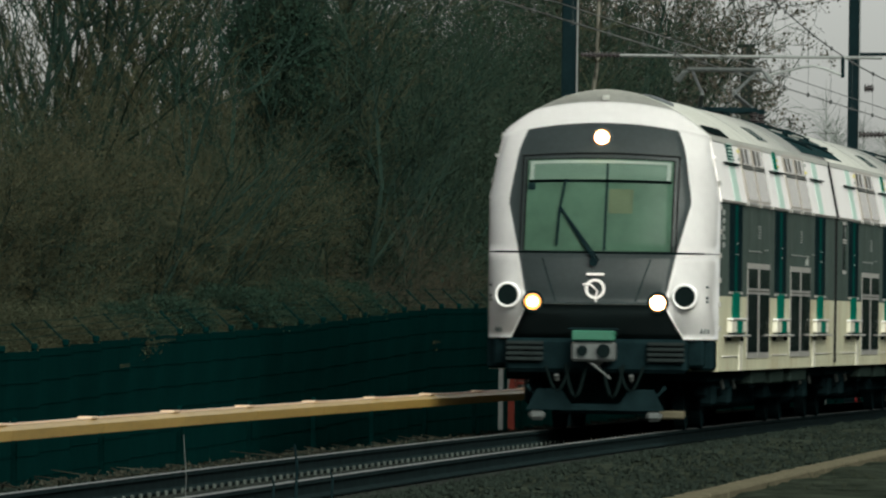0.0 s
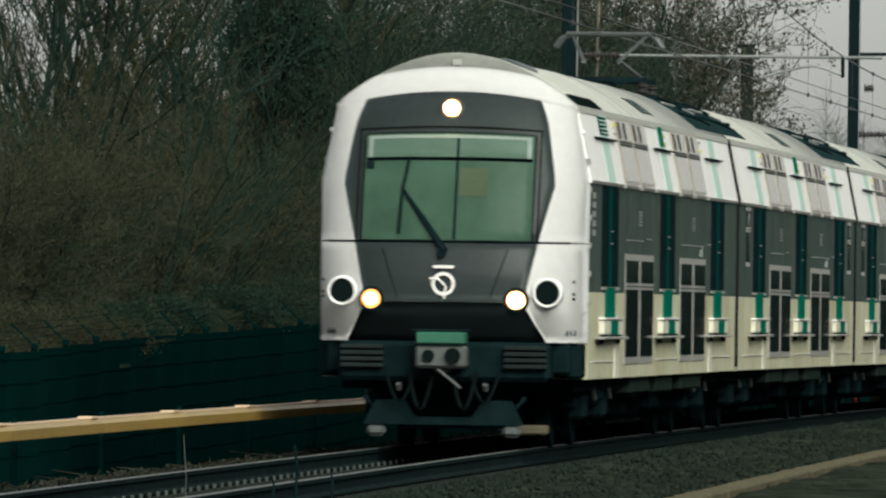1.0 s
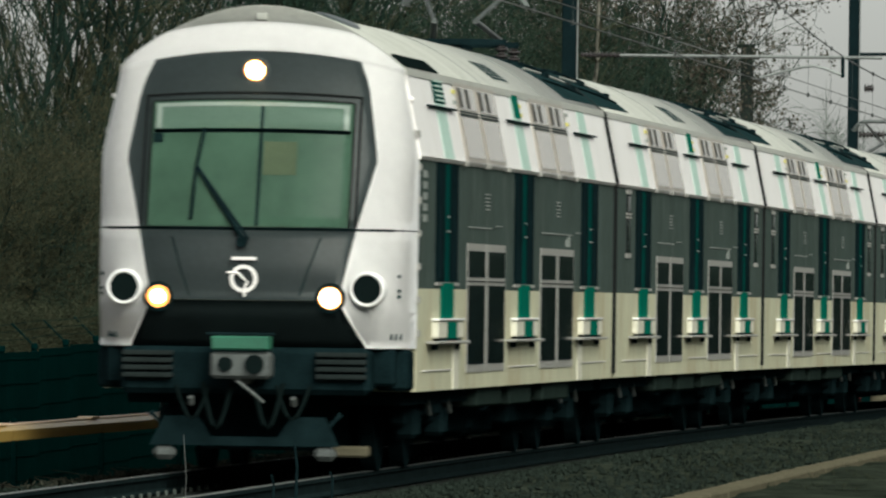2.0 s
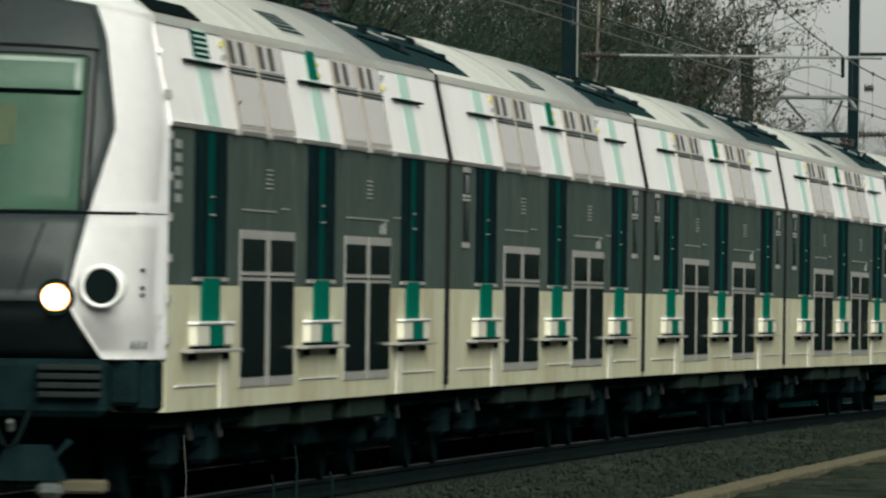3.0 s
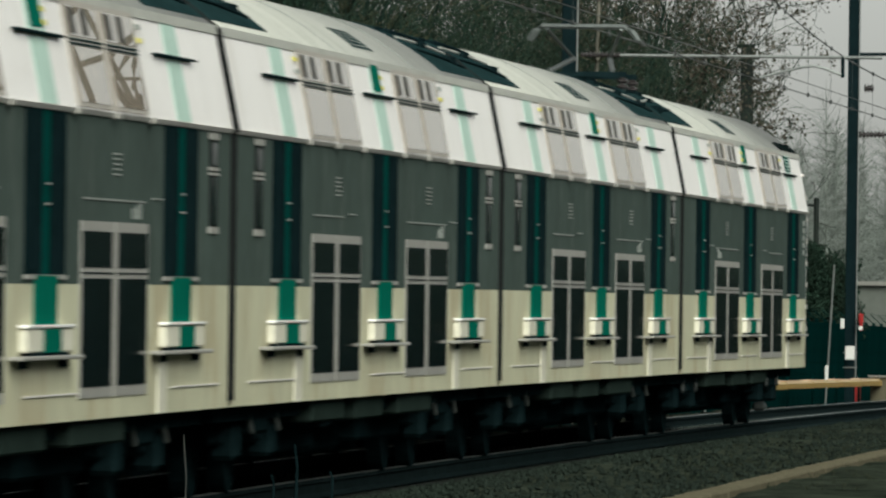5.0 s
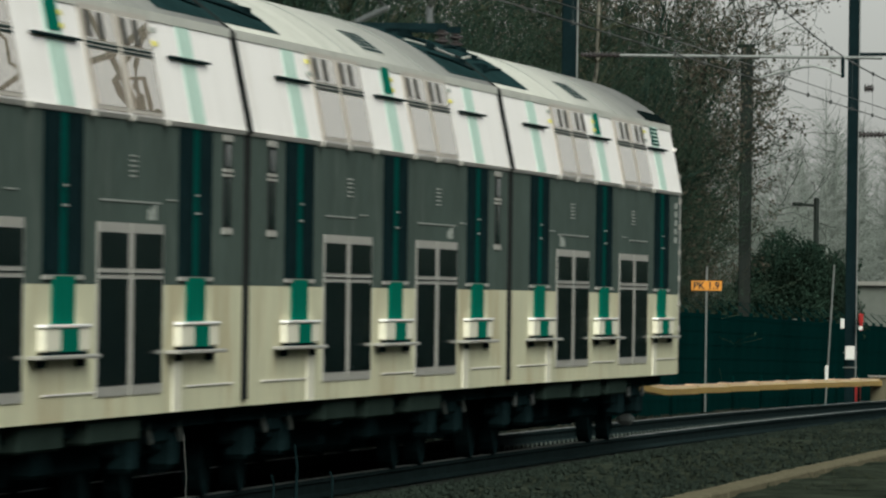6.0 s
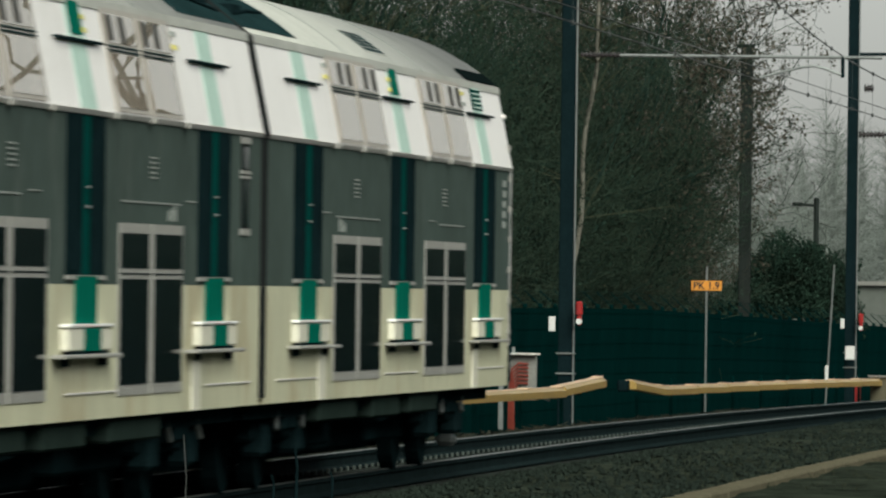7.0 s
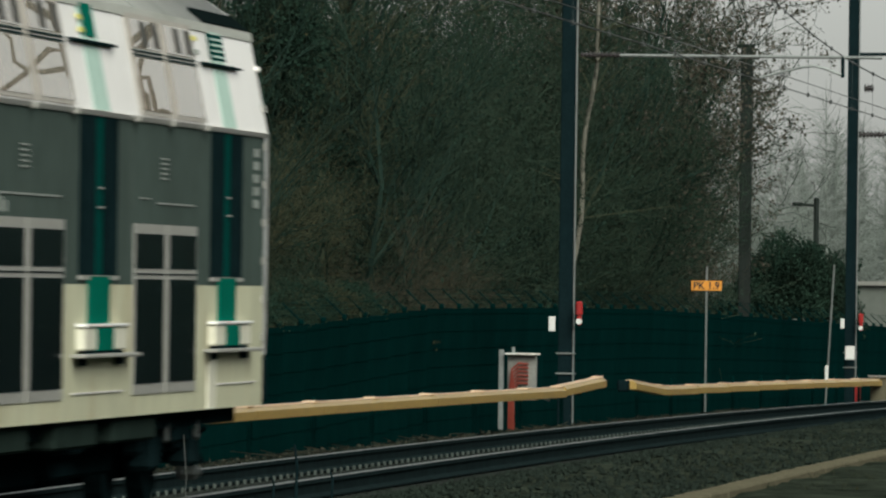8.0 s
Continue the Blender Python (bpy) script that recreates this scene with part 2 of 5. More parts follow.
# ---------------------------------------------------------------- ground
GROUND_N = [(-3000, 0.0), (-400, 0.0), (-90, 0.3), (-40, 0.3), (-20, 0.15), (-10, 0.0), (-6, -0.30), (-4.6, -0.50), (-3.2, -0.46), (-2.5, -0.32), (-2.05, -0.15),
            (-1.55, -0.13), (-1.2, -0.19), (-0.9, -0.215), (0.0, -0.215), (0.9, -0.215), (1.45, -0.20), (1.75, -0.14), (2.1, -0.02), (2.6, 0.0), (3.3, -0.02), (4.2, -0.03),
            (5.2, -0.03), (6.5, -0.06), (9, -0.12), (14, -0.2), (40, -0.2), (400, 0.0), (3000, 0.0)]


def ground():
    ss = [-3000, -800, -300, -160] + list(range(-100, 20, 10)) + [20 + 0.75 * i for i in range(220)] + [190, 205, 220, 260, 340, 500, 900, 1800, 4000]
    ns = []
    for (a, za), (b, zb) in zip(GROUND_N, GROUND_N[1:]):
        k = 5 if -6 <= a < 9 else 1
        ns += [(a + (b - a) * i / k, za + (zb - za) * i / k) for i in range(k)]
    ns.append(GROUND_N[-1])
    bm = B()
    rows = []
    for s in ss:
        row = []
        for n, z in ns:
            h = 0.0
            if -8 < n < 9:
                h = 0.030 * noise.noise((s * 1.4, n * 2.2, 0)) + 0.035 * noise.noise((s * 0.3, n * 0.5, 3))
                if abs(n) < 1.3:
                    h *= 0.3
            row.append(bm.verts.new(at(s, n, z + h)))
        rows.append(row)
    for a, b in zip(rows, rows[1:]):
        for i in range(len(a) - 1):
            bm.faces.new((a[i], a[i + 1], b[i + 1], b[i]))
    for f in bm.faces:
        f.smooth = True
    ob = part("ground", bm, M["ground"])
    tagged(ob, "brown gravelly ground beside the railway line", "ground", kind="structure")


def stalks():
    """Dry weed stalks standing on the near shoulder of the track."""
    for s0, n0, z1, r, m, label in ((29.2, 1.25, 0.38, 0.016, "bark", "dark dry weed stalk beside the rail"), (27.5, 1.25, 0.16, 0.012, "bark", "short dark dry weed stalk beside the rail"),
                                    (31.5, 1.3, 0.12, 0.012, "bark", "short dark dry weed stalk beside the rail"), (18.2, 1.65, 0.60, 0.003, "mast_edge", "thin pale upright rod beside the track")):
        bm = B()
        tube(bm, [at(s0, n0, -0.25), at(s0 + 0.02, n0 + 0.01, 0.5 * z1), at(s0, n0 - 0.01, z1)], r, 6, r * 0.6)
        tagged(part("weed_stalk" if m == "bark" else "rod", bm, M["black" if m == "bark" else m]), label, "weed" if m == "bark" else "rod", group="stalks by the rail")


def verge():
    """Dark soil and litter between the track bed and the fence."""
    bm = B()
    rows = []
    for k in range(260):
        s = 20 + 0.8 * k
        row = []
        for i in range(9):
            n = -4.62 + 2.35 * i / 8
            z = lerp_table(n, ((-4.7, -0.47), (-3.2, -0.43), (-2.5, -0.31), (-2.2, -0.24))) + 0.03 * noise.noise((s * 1.1, n * 2.0, 7))
            if i == 8:
                z -= 0.16
                n += 0.06 * noise.noise((s * 1.7, 0, 2))
            row.append(bm.verts.new(at(s, n, z)))
        rows.append(row)
    for a, b in zip(rows, rows[1:]):
        for i in range(8):
            bm.faces.new((a[i], a[i + 1], b[i + 1], b[i])).smooth = True
    tagged(part("verge", bm, M["soil"]), "dark soil strip below the fence", "verge", kind="structure")
    rng = random.Random(12)
    st = ([], [])
    for _ in range(420):
        n = rng.uniform(-2.4, -1.5)
        p = at(rng.uniform(34, 125), n, lerp_table(n, ((-3.2, -0.44), (-2.5, -0.29), (-2.05, -0.12), (-1.5, -0.11))))
        q = p + Vector((rng.gauss(0, 0.18), rng.gauss(0, 0.5), rng.uniform(0.0, 0.07)))
        ribbon(*st, p, q, 0.009, 0.005, rng)
    for _ in range(1700):
        n = rng.uniform(-2.5, -1.4)
        leaf(*st, at(rng.uniform(34, 140), n, lerp_table(n, ((-3.2, -0.44), (-2.5, -0.29), (-2.05, -0.12), (-1.5, -0.11))) + rng.uniform(0, 0.03)), rng.uniform(0.03, 0.07), rng)
    tagged(new("litter", raw("litter", st, M["litter"])), "scattered twigs and dead leaves by the track", "litter", kind="stuff")


def stones():
    """Loose ballast and pebbles along the track bed."""
    rng = random.Random(4)
    verts, faces = [], []

    def pebble(p, r):
        k = len(verts)
        q = Euler((rng.uniform(0, 6), rng.uniform(0, 6), rng.uniform(0, 6))).to_matrix()
        for v in ((1, 0, 0), (-1, 0, 0), (0, 1, 0), (0, -1, 0), (0, 0, 0.8), (0, 0, -0.8)):
            verts.append(p + q @ Vector(v) * r * rng.uniform(0.7, 1.2))
        for f in ((0, 2, 4), (2, 1, 4), (1, 3, 4), (3, 0, 4), (2, 0, 5), (1, 2, 5), (3, 1, 5), (0, 3, 5)):
            faces.append([k + i for i in f])

    def level(n):
        for (a, za), (b, zb) in zip(GROUND_N, GROUND_N[1:]):
            if a <= n <= b:
                return za + (zb - za) * (n - a) / (b - a)
        return 0.0
    for _ in range(26000):
        s = 22 + 130 * rng.random() ** 1.3
        n = rng.choice((rng.uniform(-2.9, 2.3), rng.uniform(0.9, 2.6), rng.uniform(1.8, 4.4), rng.uniform(-4.2, -0.8)))
        if 0.66 < abs(n) < 0.83:
            continue
        pebble(at(s, n, level(n) + rng.uniform(0.0, 0.02)), rng.uniform(0.018, 0.042))
    me = bpy.data.meshes.new("ballast")
    me.from_pydata([tuple(v) for v in verts], [], faces)
    me.materials.append(M["ballast"])
    tagged(new("ballast", me), "loose dark ballast stones along the track", "ballast", kind="stuff")


def railway():
    tr = empty("railway_track", "single railway track with rusty rails on sleepers", "track", kind="structure")
    prof = [(-0.07, -0.17), (0.07, -0.17), (0.07, -0.155), (0.012, -0.13), (0.012, -0.05), (0.036, -0.04), (0.036, -0.004), (0.03, 0.0), (-0.03, 0.0), (-0.036, -0.004), (-0.036, -0.04), (-0.012, -0.05), (-0.012, -0.13), (-0.07, -0.155)]
    for n0 in (-0.755, 0.755):
        bm = B()
        prev = None
        for s in [-130, -100] + list(range(-90, 225, 5)) + [260, 330]:
            ring = [bm.verts.new(at(s, n0 + a, z)) for a, z in prof]
            if prev:
                for i in range(len(prof)):
                    f = bm.faces.new((prev[i], prev[(i + 1) % len(prof)], ring[(i + 1) % len(prof)], ring[i]))
                    f.material_index = 1 if i in (6, 7, 8) else 0
            prev = ring
        part("rail", bm, [M["rail_side"], M["rail_top"]], tr, "rusty rail with a polished head")
    bm = B()
    box(bm, -1.25, 1.25, -0.13, 0.13, -0.34, -0.185, 0.02)
    sleeper = mesh_of("sleeper", bm, M["sleeper"])
    bm = B()
    for n0 in (-0.755, 0.755):
        for k in (-1, 1) if n0 < 0 else (-1,):
            box(bm, n0 + k * 0.095 - 0.014, n0 + k * 0.095 + 0.014, -0.05, 0.05, -0.19, -0.14 if n0 * k < 0 else -0.172, 0.008)
    clip = mesh_of("rail_fastening", bm, M["clip"])
    for i in range(270):
        s = 15 + 0.6 * i
        part("sleeper", sleeper, None, tr, m=stand(s))
        part("rail_fastening", clip, None, tr, m=stand(s))


def trough():
    th = empty("cable_trough", "row of pale concrete cable trough lids on the ground", "cable trough", kind="structure")
    bm = B()
    box(bm, -0.12, 0.12, -0.498, 0.498, -0.12, 0.06, 0.02)
    lid = mesh_of("lid", bm, M["concrete"])
    rng = random.Random(8)
    for i in range(120):
        part("lid", lid, None, th, m=stand(6 + i, 4.62 + rng.uniform(-0.004, 0.004), rng.uniform(-0.026, -0.020), rng.uniform(-0.2, 0.2)))


# ---------------------------------------------------------------- the guard board along the track
def guard_board():
    g = empty("guard_rail", "yellow painted boards on low posts beside the track", "guard rail")
    N = -2.2

    def plank(s0, s1, z0, z1):
        a, b = at(s0, N, z0), at(s1, N, z1)
        d = (b - a)
        bm = B()
        sweep(bm, [(-0.09, -0.132), (0.09, -0.132), (0.09, -0.04), (0.03, 0.0), (-0.09, 0.0)], 0, d.length)
        q = d.to_track_quat("Y", "Z").to_matrix().to_4x4()
        bd = part("board", bm, M["board"], g, m=Matrix.Translation(a) @ q)
        bm = B()
        # thin strip paints the bright top edge; the short block is a clamp
        box(bm, -0.088, 0.034, 0.01, d.length - 0.01, 0.001, 0.012)
        box(bm, -0.10, 0.05, d.length - 0.55, d.length - 0.05, 0.006, 0.026, 0.004)
        part("capping", bm, M["board_top"], bd, "top edge painted pale for sky light")
    s = 5.0
    while s < 91.0:
        e = min(s + 6.3, 91.6)
        plank(s, e - 0.01, 0.405, 0.405)
        s += 6.3
    plank(91.6, 97.8, 0.425, 0.52)
    plank(102.8, 108.0, 0.46, 0.345)
    s = 108.0
    while s < 200:
        plank(s, s + 6.29, 0.345, 0.335)
        s += 6.3
    bm = B()
    box(bm, -0.07, 0.07, -0.3, 0.3, -0.15, 0.02, 0.02)
    part("end_cap", bm, M["black"], g, m=stand(101.6, N, 0.45))
    bm = B()
    box(bm, -0.025, 0.025, -0.03, 0.03, -0.75, 0.08, 0.006)
    box(bm, -0.02, 0.28, -0.02, 0.02, -0.08, -0.03)
    post = mesh_of("post", bm, M["fence"])
    for i in range(30):
        s = 8.2 + 6.15 * i
        if not 96 < s < 104:
            part("post", post, None, g, m=stand(s, N - 0.24, 0.37))


# ---------------------------------------------------------------- fence
def fence():
    f = empty("fence", "dark green screened metal fence with angled arms", "fence", kind="structure")
    bm = B()
    box(bm, -0.008, 0.008, -1.245, 1.245, -0.75, 1.50)
    for k in range(9):
        z = -0.66 + 0.26 * k
        box(bm, 0.008, 0.016, -1.245, 1.245, z, z + 0.012)
    panel = mesh_of("panel", bm, M["fence"])
    bm = B()
    box(bm, -0.03, 0.02, -0.025, 0.025, -0.8, 1.55, 0.006)
    box(bm, -0.04, 0.03, -0.04, 0.04, 1.50, 1.57, 0.01)
    tube(bm, [(0, 0, 1.53), (-0.26, 0.0, 1.78)], 0.011, 5)
    post = mesh_of("post", bm, M["fence"])
    levels = ((30, -0.56), (55, -0.53), (64, -0.40), (72, -0.34), (82, -0.24), (97, 0.0), (115, 0.06), (132, 0.10), (172, 0.02), (230, 0.0))

    def rise(s):
        return lerp_table(s, levels)
    for i in range(74):
        s = 30 + 2.5 * i
        slope = Matrix.Identity(4)
        slope[2][1] = (rise(s + 1.25) - rise(s - 1.25)) / 2.5
        part("panel", panel, None, f, m=stand(s, -4.6, rise(s)) @ slope)
        part("post", post, None, f, m=stand(s + 1.25, -4.65, rise(s + 1.25)))
    for z, o in ((1.62, 0.08), (1.70, 0.16), (1.77, 0.25)):
        bm = B()
        tube(bm, [at(30 + 2.5 * i, -4.56 - o, z + rise(30 + 2.5 * i) + 0.01 * ((i * 7) % 3)) for i in range(74)], 0.004, 4)
        part("barbed_wire", bm, M["fence"], f)


# ---------------------------------------------------------------- plants
def ribbon(verts, faces, a, b, w0, w1, rng):
    d = (b - a).normalized()
    side = d.cross(Vector((rng.uniform(-1, 1), rng.uniform(-1, 1), rng.uniform(-1, 1)))).normalized()
    k = len(verts)
    s2 = d.cross(side)
    verts += [a + side * w0, a - side * w0 * 0.5 + s2 * w0 * 0.87, a - side * w0 * 0.5 - s2 * w0 * 0.87, b + side * w1, b - side * w1 * 0.5 + s2 * w1 * 0.87, b - side * w1 * 0.5 - s2 * w1 * 0.87]
    for i in range(3):
        j = (i + 1) % 3
        faces.append((k + i, k + j, k + 3 + j, k + 3 + i))


def leaf(verts, faces, p, size, rng):
    q = Euler((rng.uniform(0, 6.3), rng.uniform(0, 6.3), rng.uniform(0, 6.3))).to_matrix()
    k = len(verts)
    for v in ((0, -0.5, 0), (0.32, -0.05, 0.06), (0, 0.5, 0), (-0.32, -0.05, 0.06)):
        verts.append(p + q @ (Vector(v) * size))
    faces.append((k, k + 1, k + 2))
    faces.append((k, k + 2, k + 3))


def grow(rng, height, spread, stems, levels, twig_w, leaves, leaf_size, upright=0.75, trunk_r=0.05, kid=(0.32, 0.55), leaf_low=0.0):
    """Limbs, twigs and leaves of one woody plant: three lists of vertices and faces."""
    limb, twig, lf = ([], []), ([], []), ([], [])
    ends = []

    def shoot(p, d, length, r, depth):
        steps = 4 if depth < levels else 3
        for _ in range(steps):
            d = (d + Vector((rng.gauss(0, 0.16), rng.gauss(0, 0.16), rng.gauss(0.03, 0.10)))).normalized()
            q = p + d * length / steps
            store = limb if depth <= 1 else twig
            ribbon(*store, p, q, r, max(r * 0.82, twig_w * 0.5), rng)
            r = max(r * 0.82, twig_w * 0.5)
            p = q
            ends.append(p)
            if depth < levels:
                for _ in range(rng.choice((1, 2, 2)) if depth else 3):
                    out = Vector((rng.gauss(0, 1), rng.gauss(0, 1), rng.gauss(0.2, 0.6))).normalized()
                    nd = (d * upright + out * (1.05 - upright * 0.45)).normalized()
                    shoot(p, nd, length * rng.uniform(*kid), r * 0.55, depth + 1)
    for _ in range(stems):
        a = rng.uniform(0, 6.28)
        base = Vector((math.cos(a), math.sin(a), 0)) * rng.uniform(0, spread * 0.25)
        lean = Vector((math.cos(a) * spread / height * 0.6, math.sin(a) * spread / height * 0.6, 1)).normalized()
        shoot(base, lean, height * rng.uniform(0.65, 0.95), trunk_r * rng.uniform(0.6, 1.0), 0)
    ends = [e for e in ends if e.z > leaf_low * height]
    for _ in range(leaves):
        p = rng.choice(ends) + Vector((rng.gauss(0, 0.10), rng.gauss(0, 0.10), rng.gauss(0, 0.10)))
        leaf(*lf, p, leaf_size * rng.uniform(0.6, 1.3), rng)
    return limb, twig, lf


def raw(name, data, material):
    me = bpy.data.meshes.new(name)
    me.from_pydata([tuple(v) for v in data[0]], [], data[1])
    me.materials.append(material)
    return me


def plant_kind(seed, name, label, category, limb_m, twig_m, leaf_m, **kw):
    rng = random.Random(seed)
    limb, twig, lf = grow(rng, **kw)
    ob = empty(name, label, category, group=category + " behind the fence")
    part("trunk", raw("trunk", limb, limb_m), None, ob)
    part("twig_crown", raw("twig_crown", twig, twig_m), None, ob)
    if lf[0]:
        part("foliage", raw("foliage", lf, leaf_m), None, ob)
    return ob


def leaf_mass(seed, name, label, rx, ry, rz, count, size, material, twig_m=None):
    """A dense shrub: clumps of leaves over an uneven body of short twigs."""
    rng = random.Random(seed)
    lf, tw = ([], []), ([], [])
    for _ in range(count):
        v = Vector((rng.gauss(0, 1), rng.gauss(0, 1), rng.gauss(0, 1))).normalized()
        v.z = abs(v.z) if rng.random() < 0.8 else v.z * 0.4
        lump = 0.80 + 0.34 * noise.noise(v * 2.3 + Vector((seed, 0, 0))) + 0.16 * noise.noise(v * 6 + Vector((0, seed, 0)))
        r = lump * (1 - 0.28 * rng.random() ** 2)
        p = Vector((v.x * rx * r, v.y * ry * r, v.z * rz * r))
        leaf(*lf, p, size * rng.uniform(0.6, 1.4), rng)
        if rng.random() < 0.10:
            ribbon(*tw, p * 0.55, p * rng.uniform(0.95, 1.10), 0.008, 0.004, rng)
    ob = empty(name, label, "shrub", group="shrubs behind the fence")
    part("foliage", raw("foliage", lf, material), None, ob)
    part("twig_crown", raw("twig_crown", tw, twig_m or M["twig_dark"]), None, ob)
    return ob


def woods():
    # each kind is built once and repeated with a turn of its own
    rng = random.Random(21)
    brown = [plant_kind(100 + i, "shrub", "tall bare brown thicket shrub with a few dead leaves", "shrub", M["bark"], M["twig"], M["leaf_brown"],
                        height=5.2, spread=2.6, stems=7, levels=3, twig_w=0.010, leaves=3600, leaf_size=0.045, upright=0.62, trunk_r=0.035) for i in range(3)]
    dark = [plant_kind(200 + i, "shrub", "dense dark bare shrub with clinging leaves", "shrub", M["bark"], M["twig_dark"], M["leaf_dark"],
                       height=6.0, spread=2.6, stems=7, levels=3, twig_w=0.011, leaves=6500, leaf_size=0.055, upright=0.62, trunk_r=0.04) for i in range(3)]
    tall = [plant_kind(300 + i, "tree", "tall bare winter tree with upright limbs", "tree", M["bark"], M["twig"], M["leaf_brown"],
                       kid=(0.24, 0.42), height=10.0, spread=2.4, stems=4, levels=3, twig_w=0.014, leaves=900, leaf_size=0.05, upright=0.95, trunk_r=0.11) for i in range(2)]
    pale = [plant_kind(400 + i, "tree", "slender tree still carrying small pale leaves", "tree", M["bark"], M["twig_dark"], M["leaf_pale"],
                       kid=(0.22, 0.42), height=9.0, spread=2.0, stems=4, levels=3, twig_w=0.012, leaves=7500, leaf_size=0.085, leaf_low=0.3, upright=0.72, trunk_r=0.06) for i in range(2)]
    hedge = [leaf_mass(500 + i, "shrub", "rounded evergreen shrub hanging over the fence", 1.3, 1.6, 1.1, 5200, 0.055, M["leaf_dark"]) for i in range(2)]
    hedge_b = [leaf_mass(520 + i, "shrub", "low brown bramble shrub hanging over the fence", 1.2, 1.7, 1.0, 4200, 0.045, M["bramble"], M["twig"]) for i in range(2)]
    red = [plant_kind(600, "shrub", "small reddish bare shrub behind the fence", "shrub", M["twig_red"], M["twig_red"], M["leaf_brown"],
                      height=5.0, spread=3.0, stems=6, levels=3, twig_w=0.008, leaves=500, leaf_size=0.05, upright=0.6, trunk_r=0.03)]
    old = [plant_kind(640 + i, "tree", "dark bare tree with long leaning limbs", "tree", M["bark"], M["bark"], M["leaf_brown"],
                      kid=(0.35, 0.6), height=8.0, spread=3.6, stems=3, levels=2, twig_w=0.014, leaves=150, leaf_size=0.05, upright=0.9, trunk_r=0.075) for i in range(2)]
    ivy = [leaf_mass(660, "shrub", "dark ivy column on a trunk", 0.9, 1.0, 1.9, 7000, 0.06, M["leaf_dark"])]
    used = set()

    def put(kinds, s, n, z=-0.1, turn=None, scale=1.0):
        k = rng.choice(kinds)
        m = stand(s, n, z, rng.uniform(0, 360) if turn is None else turn)
        if k not in used:
            used.add(k)
            k.matrix_basis = m
            k.scale = (scale, scale, scale)
            return k
        o = copy_thing(k, m)
        o.scale = (scale, scale, scale)
        return o
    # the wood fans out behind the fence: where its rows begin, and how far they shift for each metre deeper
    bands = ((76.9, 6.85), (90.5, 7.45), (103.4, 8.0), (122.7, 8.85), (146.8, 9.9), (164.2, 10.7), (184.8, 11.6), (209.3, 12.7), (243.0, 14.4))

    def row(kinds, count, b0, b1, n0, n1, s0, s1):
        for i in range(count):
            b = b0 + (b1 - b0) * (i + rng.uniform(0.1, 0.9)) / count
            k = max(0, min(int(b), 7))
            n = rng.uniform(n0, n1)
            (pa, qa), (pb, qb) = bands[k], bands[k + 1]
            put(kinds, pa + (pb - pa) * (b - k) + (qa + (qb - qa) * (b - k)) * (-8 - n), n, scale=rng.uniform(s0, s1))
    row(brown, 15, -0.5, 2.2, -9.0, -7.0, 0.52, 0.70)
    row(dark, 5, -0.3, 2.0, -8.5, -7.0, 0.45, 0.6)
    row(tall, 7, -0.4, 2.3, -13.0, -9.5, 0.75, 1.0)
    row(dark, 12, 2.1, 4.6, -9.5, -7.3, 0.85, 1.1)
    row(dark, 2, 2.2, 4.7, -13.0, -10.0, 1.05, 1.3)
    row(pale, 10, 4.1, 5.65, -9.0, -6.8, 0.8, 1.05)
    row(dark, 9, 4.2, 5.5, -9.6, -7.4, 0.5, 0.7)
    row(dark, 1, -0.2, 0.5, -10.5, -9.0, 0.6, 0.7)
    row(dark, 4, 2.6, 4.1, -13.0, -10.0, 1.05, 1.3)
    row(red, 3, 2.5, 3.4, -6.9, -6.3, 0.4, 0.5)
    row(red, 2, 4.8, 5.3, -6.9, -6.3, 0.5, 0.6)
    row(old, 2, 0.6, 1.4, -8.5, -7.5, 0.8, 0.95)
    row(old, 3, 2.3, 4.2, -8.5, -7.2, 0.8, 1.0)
    for s0, z0 in ((105.0, 1.8), (108.0, 3.6), (105.5, 5.2)):
        put(ivy, s0, -8.0, z0, scale=1.0)
    for i in range(26):
        s = 48 + i * 2.9
        put(hedge_b if s < 78 or rng.random() < 0.3 else hedge, s, -6.25 + rng.uniform(-0.3, 0.1), 0.5 if s < 84 else 0.7, scale=rng.uniform(0.85, 1.1))
    for i in range(34):
        s = 44 + i * 1.5
        put(hedge_b if s < 66 or i % 3 == 0 else hedge, s, -5.4 + rng.uniform(-0.15, 0.15), 1.42 + lerp_table(s, ((55, -0.53), (97, 0.0))) + rng.uniform(-0.12, 0.1), scale=rng.uniform(0.42, 0.6))
    for i in range(30):
        put(hedge, 96 + i * 2.5, -6.6 + rng.uniform(-0.6, 0.2), 0.5, scale=rng.uniform(0.9, 1.3))
    for k in brown + dark + tall + pale + hedge + hedge_b + red + old + ivy:
        if k not in used:
            k.matrix_basis = stand(150, -14)


def round_bush():
    ob = leaf_mass(611, "shrub", "dense rounded dark green bush beyond the fence", 1.8, 1.8, 2.1, 36000, 0.06, M["leaf_dark"])
    ob.matrix_basis = stand(187, -6.2, 1.65)
    ob2 = leaf_mass(612, "shrub", "dense dark green bush beside the rounded one", 0.9, 1.3, 1.0, 5000, 0.07, M["leaf_dark"])
    ob2.matrix_basis = stand(176, -6.9, 1.2)


